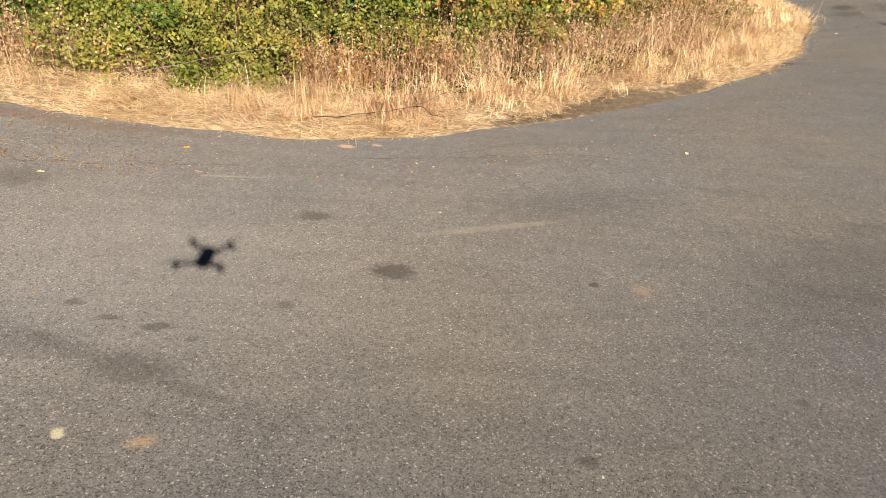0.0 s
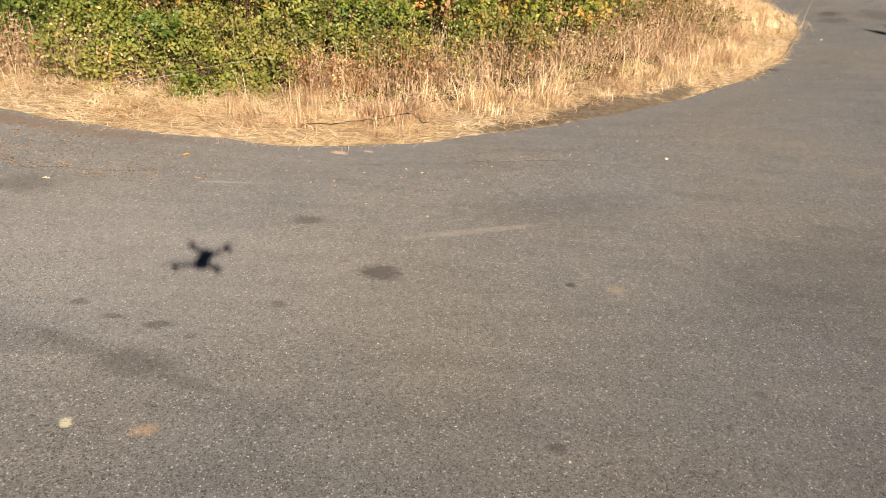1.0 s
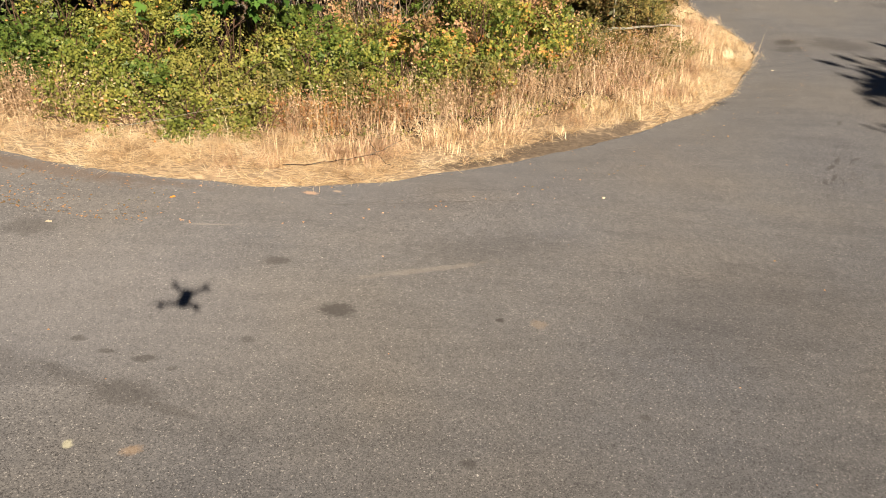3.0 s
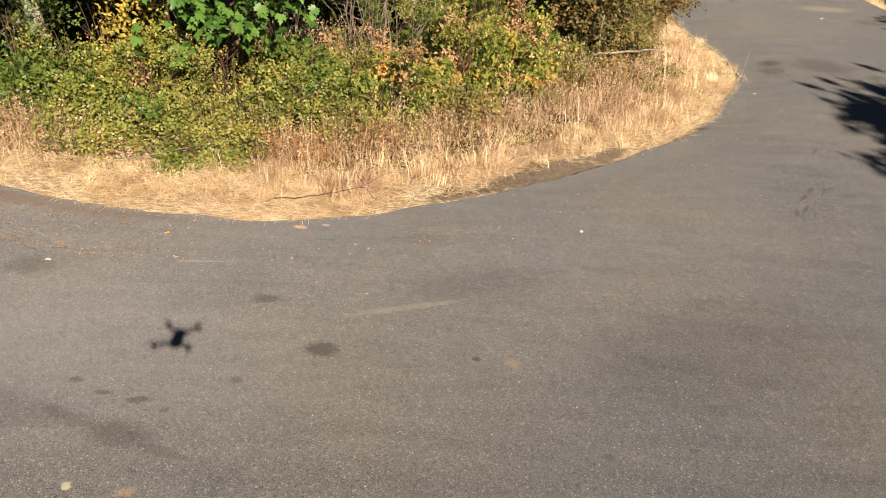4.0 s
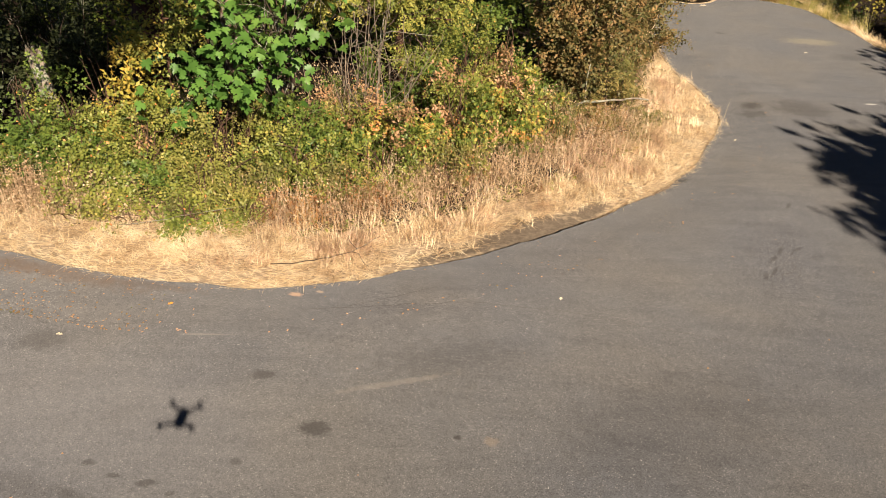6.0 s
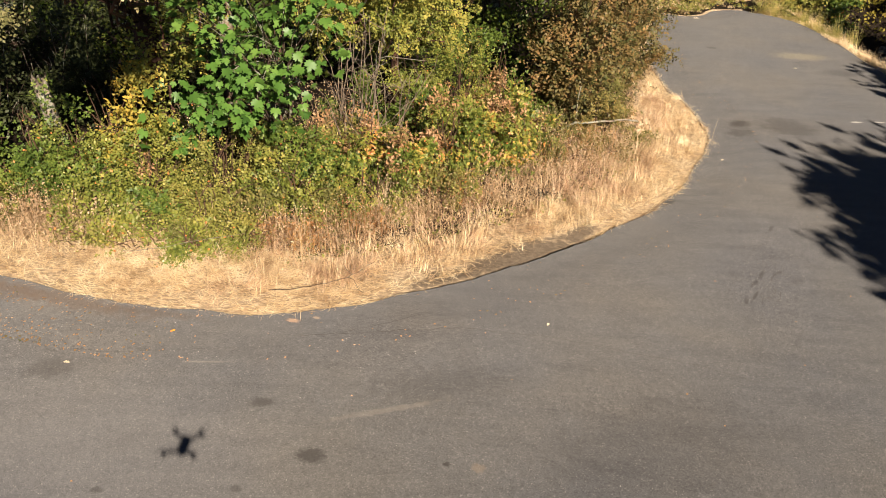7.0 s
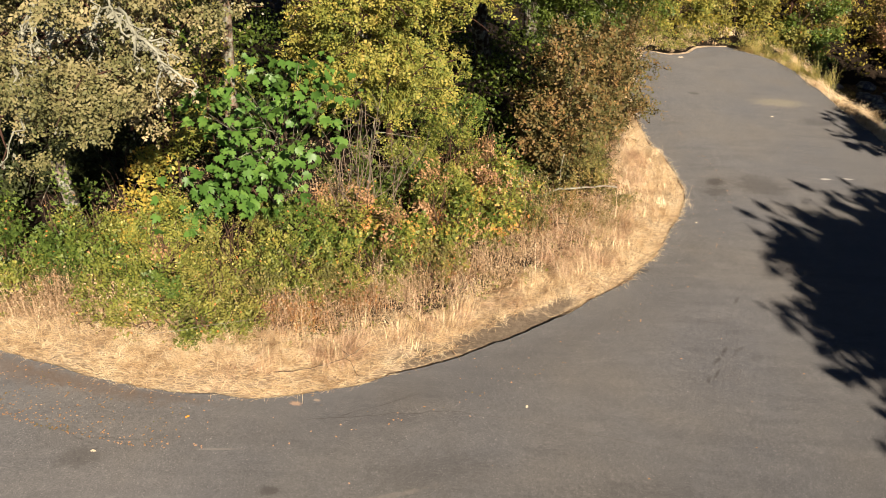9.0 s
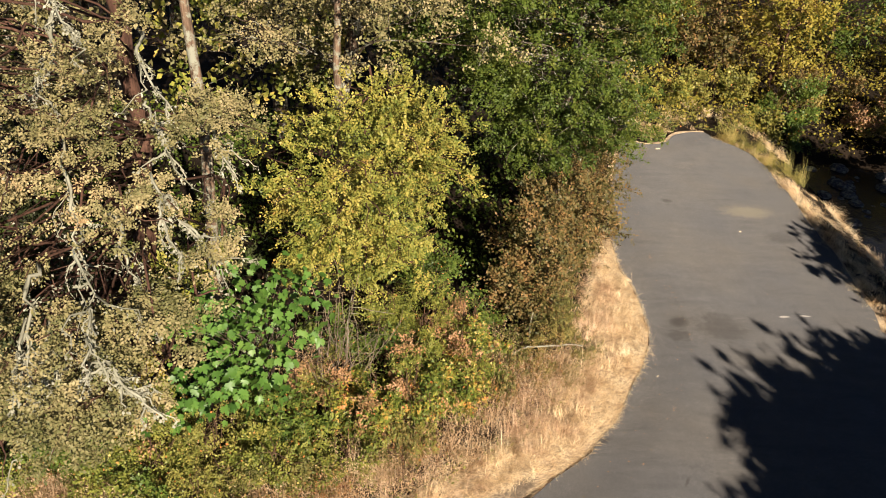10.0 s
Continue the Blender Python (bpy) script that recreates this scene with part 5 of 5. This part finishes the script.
def weed_band():
    """Tangled pink-brown withered weeds in front of the brambles: stalks with shrivelled leaves, patch by patch."""
    for name, mat, seed, label, spots in (
        ("withered_weeds", WEED, 520, "tangled pink-brown withered weeds in front of the brambles", [
            (-4.6, 6.35, 0.7, 0.3, 0.5, 520), (-3.7, 6.3, 0.6, 0.3, 0.55, 620), (-3.0, 6.25, 0.5, 0.25, 0.5, 480), (-2.4, 6.1, 0.4, 0.2, 0.35, 240), (-1.2, 6.4, 0.4, 0.25, 0.42, 220), (-0.6, 6.45, 0.5, 0.25, 0.45, 300), (-0.1, 6.75, 0.4, 0.2, 0.42, 200),
            (0.4, 7.15, 0.6, 0.3, 0.45, 560), (1.2, 7.75, 0.5, 0.3, 0.45, 460), (1.9, 8.3, 0.45, 0.3, 0.5, 420), (2.5, 9.1, 0.45, 0.4, 0.55, 480), (3.2, 9.6, 0.4, 0.3, 0.5, 320), (2.2, 9.8, 0.3, 0.3, 0.6, 260), (-0.9, 8.9, 0.4, 0.3, 0.9, 260)]),
        ("rust_weeds", RUSTWEED, 521, "rust-red withered weeds at the foot of the brambles", [
            (-1.2, 6.35, 0.2, 0.12, 0.4, 70), (-0.75, 6.35, 0.3, 0.2, 0.45, 110), (-0.2, 6.75, 0.3, 0.2, 0.45, 120), (0.8, 7.6, 0.4, 0.2, 0.4, 200), (2.2, 8.9, 0.4, 0.3, 0.5, 100), (2.75, 9.4, 0.4, 0.3, 0.55, 130), (-4.1, 6.6, 0.3, 0.2, 0.5, 120)]),
    ):
        rng = np.random.default_rng(seed)
        h = Heap()
        for x, y, rx, ry, top, n in spots:
            q = np.c_[x + rng.normal(size=n) * rx * 0.6, y + rng.normal(size=n) * ry * 0.6]
            q = q[off_edge(q) > 0.45]
            n = len(q)
            hi = top * rng.uniform(0.4, 1.2, n)
            foot = np.c_[q, land(q[:, 0], q[:, 1]) - 0.06]
            ways = np.c_[rng.normal(size=(n, 2)), np.zeros(n)]
            blades(h, foot, ways, hi, rng.uniform(0.003, 0.006, n), np.abs(rng.normal(0.7, 0.5, n)), rng)
            m = n * 4
            i = rng.integers(0, n, m)
            t = rng.uniform(0.2, 1.0, m)
            pos = foot[i] + np.c_[ways[i, :2] * (0.12 * t * hi[i])[:, None], t * hi[i] * 0.85] + rng.normal(size=(m, 3)) * 0.035
            scatter(h, OVATE, pos, np.array([0.1, -0.4, 0.5]) + rng.normal(size=(m, 3)), rng.uniform(0.012, 0.035, m), rng)
        ob = new(name, h.mesh(name, (0, 0, 0), mat))
        tagged(ob, label, "weeds", kind="stuff")


weed_band()
undergrowth("ditch_weeds", 34000, (9.9, 9, 20, 27), 0.6, 0.07, SMALL, DULL, "dull green weeds down the side of the ditch", 504, 0.5, True)
undergrowth("bank_weeds", 30000, (12.4, 20.0, 20, 28), 0.55, 0.075, SMALL, WEED, "sunlit brown weeds on the far bank of the stream", 507, 3.0, True)
undergrowth("end_weeds", 9000, (5.6, 20.3, 11.5, 23.2), 0.4, 0.06, SMALL, BRAMBLE_YELLOW, "low yellow-green weeds round the end of the asphalt", 506, 0.15)
undergrowth("meadow_weeds", 26000, (6, 21.9, 24, 36), 0.7, 0.11, SMALL, FAR_YELLOW, "yellow-green weeds past the end of the road", 505, -99, True)


def stalks():
    rng = np.random.default_rng(510)
    h = Heap()
    n = 420
    p = np.c_[rng.uniform(-4.5, 4.3, n), rng.uniform(5.6, 10.5, n)]
    p = p[off_edge(p) > 0.7]
    n = len(p)
    blades(h, np.c_[p, land(p[:, 0], p[:, 1]) - 0.06], np.c_[rng.normal(size=(n, 2)), np.zeros(n)], rng.uniform(0.3, 0.75, n), rng.uniform(0.003, 0.005, n), np.abs(rng.normal(1.0, 0.5, n)), rng)
    ob = new("dead_stalks", h.mesh("dead_stalks", (0, 0, 0), ROSY))
    tagged(ob, "thin dead weed stalks among the brambles", "dry stalks", kind="stuff")


stalks()


# ---- dead wood ----
def dead_branch(name, line, r0, r1, mat, label, seed, twigs=4):
    rng = np.random.default_rng(seed)
    line = np.array(line, float)
    ob = thing(name, tuple(line[0]), label, "branch")
    h = Heap()
    pts = np.concatenate([bent(line[i], line[i + 1], rng, 0.0, 0.12, 6)[:-1] for i in range(len(line) - 1)] + [line[-1:]])
    tube(h, pts, r0, r1, 7, rng, 0.08)
    part("stem", h, mat, ob, "", True)
    for _ in range(twigs):
        a = pts[rng.integers(2, len(pts))]
        t = Heap()
        tube(t, bent(a, a + rng.normal(size=3) * np.array([0.25, 0.2, 0.12]) + np.array([0, 0, 0.12]), rng, 0, 0.2, 5), r1 * 1.2, 0.003, 5)
        part("twig", t, mat, ob, "", True)


dead_branch("fallen_branch", [(2.26, 9.62, 0.2), (2.65, 9.72, 0.36), (3.1, 9.75, 0.4), (3.58, 9.75, 0.43)], 0.02, 0.012, DEADWOOD, "bleached fallen branch lying in the brambles", 601, 0)
dead_branch("dead_twig", [(2.7, 10.08, 0.0), (2.72, 10.1, 0.8)], 0.014, 0.006, DEADWOOD, "pale upright dead stick among the weeds", 602, 0)
dead_branch("dead_twig", [(-0.35, 9.35, 0.0), (-0.33, 9.3, 0.9), (-0.25, 9.3, 1.5)], 0.02, 0.006, DEADWOOD, "pale upright dead stem among the brambles", 603, 4)
dead_branch("verge_twig", [(-0.9, 5.42, -0.02), (-0.5, 5.5, 0.0), (-0.15, 5.68, 0.02), (0.1, 5.95, 0.06)], 0.0045, 0.0025, BARK, "thin dark twig lying on the straw", 604, 2)
dead_branch("verge_twig", [(-2.5, 5.75, 0.12), (-1.9, 5.75, 0.25), (-1.2, 5.8, 0.4)], 0.0035, 0.0015, DEADWOOD, "long pale stalk leaning over the verge", 605, 0)


def grey_thicket():
    rng = np.random.default_rng(610)
    ob = thing("dead_shrub", (-0.5, 8.9, 0), "leafless grey twiggy shrub", "shrub")
    for k in range(28):
        h = Heap()
        p = np.array([-0.5 + rng.normal() * 0.3, 8.9 + rng.normal() * 0.2, -0.05])
        q = p + np.array([rng.normal() * 0.4, rng.normal() * 0.3, rng.uniform(0.9, 2.1)])
        ln = bent(p, q, rng, 0, 0.15, 7)
        tube(h, ln, 0.009, 0.003, 4)
        for _ in range(4):
            a = ln[rng.integers(3, 7)]
            tube(h, bent(a, a + np.array([rng.normal() * 0.2, rng.normal() * 0.2, rng.uniform(0, 0.3)]), rng, 0, 0.2, 4), 0.004, 0.002, 3)
        part("stem", h, TWIG_GREY, ob)


grey_thicket()


def stump(x, y, height, radius, mat, label, seed, lean=(0, 0)):
    """A broken stump with a splintered top."""
    rng = np.random.default_rng(seed)
    z = float(land(x, y)) - 0.1
    ob = thing("stump", (x, y, z), label, "stump")
    sides, rings = 14, 7
    v = []
    for i in range(rings):
        t = i / (rings - 1)
        for j in range(sides):
            a = 2 * np.pi * j / sides
            r = radius * (1.25 - 0.45 * t ** 0.5) * (1 + 0.12 * np.sin(3 * a + seed) + 0.05 * rng.normal())
            zz = height * t + (0.25 * radius * 4 * abs(np.sin(2.5 * a + seed)) * rng.uniform(0.3, 1) if i == rings - 1 else 0)
            v.append((x + lean[0] * t + r * np.cos(a), y + lean[1] * t + r * np.sin(a), z + zz))
    f = []
    for i in range(rings - 1):
        for j in range(sides):
            k = (j + 1) % sides
            f += [(i * sides + j, i * sides + k, (i + 1) * sides + k), (i * sides + j, (i + 1) * sides + k, (i + 1) * sides + j)]
    v.append((x + lean[0], y + lean[1], z + height * 0.85))
    top = (rings - 1) * sides
    for j in range(sides):
        f.append((top + j, top + (j + 1) % sides, len(v) - 1))
    h = Heap()
    h.add(v, f)
    part("wood", h, mat, ob, "", True)


stump(-1.62, 8.68, 0.85, 0.09, DEADWOOD, "broken grey stump among the brambles", 1)
stump(-1.93, 8.5, 0.8, 0.10, BARK_RED, "broken brown stump among the brambles", 2)
stump(-3.9, 7.5, 1.36, 0.1, DEADWOOD, "pale splintered stump at the wood's edge", 3, (-0.16, 0.05))


def rocks():
    rng = np.random.default_rng(620)
    for k in range(26):
        x, y = 13.3 + rng.normal() * 0.7, 19.4 + rng.normal() * 1.1
        r = rng.uniform(0.08, 0.3)
        bm = bmesh.new()
        bmesh.ops.create_icosphere(bm, subdivisions=3, radius=r)
        for v in bm.verts:
            v.co *= 1 + 0.28 * noise.noise(v.co * (2.2 / r) + Vector((k * 7.0, 0, 0)))
            v.co.z *= 0.6
        me = bpy.data.meshes.new("rock")
        bm.to_mesh(me)
        bm.free()
        me.materials.append(ROCK)
        ob = new("rock", me)
        ob.location = (x, y, max(float(land(x, y)) - 0.1, -1.2) + 0.25 * r)
        ob.rotation_euler = (0, 0, k)
        tagged(ob, "wet boulder tinted dark and bluish for the ditch's shade", "rock", "rocks in the ditch")


rocks()


# ---- litter on the asphalt ----
def litter():
    rng = np.random.default_rng(630)
    h = Heap()
    p, tan, nor, d, s = along(5200, -0.75, 0.02, rng, NEAR_EDGE[NEAR_EDGE[:, 0] > -6], 2.6)
    p = p[(rng.uniform(0, 1, len(p)) < np.clip((-1.0 - p[:, 0]) / 1.5, 0.07, 1.0))]
    n = len(p)
    scatter(h, OVATE, np.c_[p, road_height(p[:, 0], p[:, 1]) + 0.0015], np.array([0, 0, 1.0]) + rng.normal(size=(n, 3)) * 0.04, rng.uniform(0.012, 0.035, n), rng)
    q = np.c_[rng.uniform(-6, 9.2, 170), rng.uniform(0.5, 21, 170)]
    q = q[(off_edge(q) < -0.2)]
    n = len(q)
    scatter(h, SMALL, np.c_[q, road_height(q[:, 0], q[:, 1]) + 0.0015], np.array([0, 0, 1.0]) + rng.normal(size=(n, 3)) * 0.04, rng.uniform(0.01, 0.03, n), rng)
    ob = new("leaf_litter", h.mesh("leaf_litter", (0, 0, 0), SALMON))
    tagged(ob, "dry leaf scraps scattered over the asphalt", "leaf litter", kind="stuff")


litter()


def fallen_leaf(x, y, size, turn, mat, label, name="fallen_leaf"):
    h = Heap()
    v, f = OAKLEAF
    h.add(v * size, f)
    ob = new(name, h.mesh(name, (0, 0, 0), mat))
    z = float(road_height(np.array([x]), np.array([y]))[0])
    ob.matrix_basis = pose(x, y, z + 0.004, 3, 2, turn)
    tagged(ob, label, "leaf", "leaves on the asphalt")


ORANGE = Mat("orange_leaf").base((0.75, 0.28, 0.03), 0.6).m
PALE = Mat("bleached_leaf").base((0.52, 0.44, 0.30), 0.7).m
fallen_leaf(-1.61, 4.65, 0.05, 40, ORANGE, "bright orange fallen leaf on the asphalt")
fallen_leaf(-2.27, 4.14, 0.06, 170, PALE, "bleached dry leaf on the asphalt")
fallen_leaf(4.94, 9.69, 0.07, 20, PALE, "small pale leaf on the asphalt")
fallen_leaf(1.87, 5.1, 0.05, 70, PALE, "small pale leaf on the asphalt")
fallen_leaf(8.03, 14.85, 0.09, 10, PALE, "small pale leaf on the asphalt")
fallen_leaf(7.14, 19.56, 0.2, 10, PALE, "pale leaf at the end of the asphalt")


# ---- the hovering quadcopter that throws the small shadow ----
def quadcopter():
    o = Vector((-1.003, 3.325, 0)) - SUN_WAY * 4.7
    ob = thing("quadcopter", tuple(o), "dark grey quadcopter hovering over the road", "drone")
    h = Heap()
    bm = bmesh.new()
    bmesh.ops.create_cube(bm, size=1.0)
    bmesh.ops.scale(bm, vec=(0.065, 0.15, 0.055), verts=bm.verts)
    bmesh.ops.bevel(bm, geom=bm.edges, offset=0.014, segments=3, affect="EDGES")
    me = bpy.data.meshes.new("body")
    bm.to_mesh(me)
    bm.free()
    me.materials.append(SHELL)
    body = new("body", me)
    body.parent = ob
    for sx, sy, w in ((-1, 1, 0.1), (1, 1, 0.1), (-1, -1, 0.112), (1, -1, 0.112)):
        arm = Heap()
        a = o + Vector((sx * 0.03, sy * 0.055, 0.0))
        b = o + Vector((sx * w, sy * 0.11, 0.012))
        tube(arm, [a, (a + b) / 2, b], 0.010, 0.008, 8)
        part("arm", arm, SHELL, ob, "", True)
        mot = Heap()
        tube(mot, [b - Vector((0, 0, 0.02)), b, b + Vector((0, 0, 0.025))], 0.013, 0.012, 12)
        motor = part("motor", mot, SHELL, ob, "", True)
        for turn in (0, 180):
            pr = Heap()
            g = radians(turn + 35 * sx * sy)
            tip = b + Vector((math.cos(g), math.sin(g), 0)) * 0.085 + Vector((0, 0, 0.026))
            tube(pr, [b + Vector((0, 0, 0.026)), (b + tip) / 2 + Vector((0, 0, 0.013)), tip], 0.0025, 0.0015, 4)
            part("propeller_blade", pr, SHELL, motor, "", True)


quadcopter()
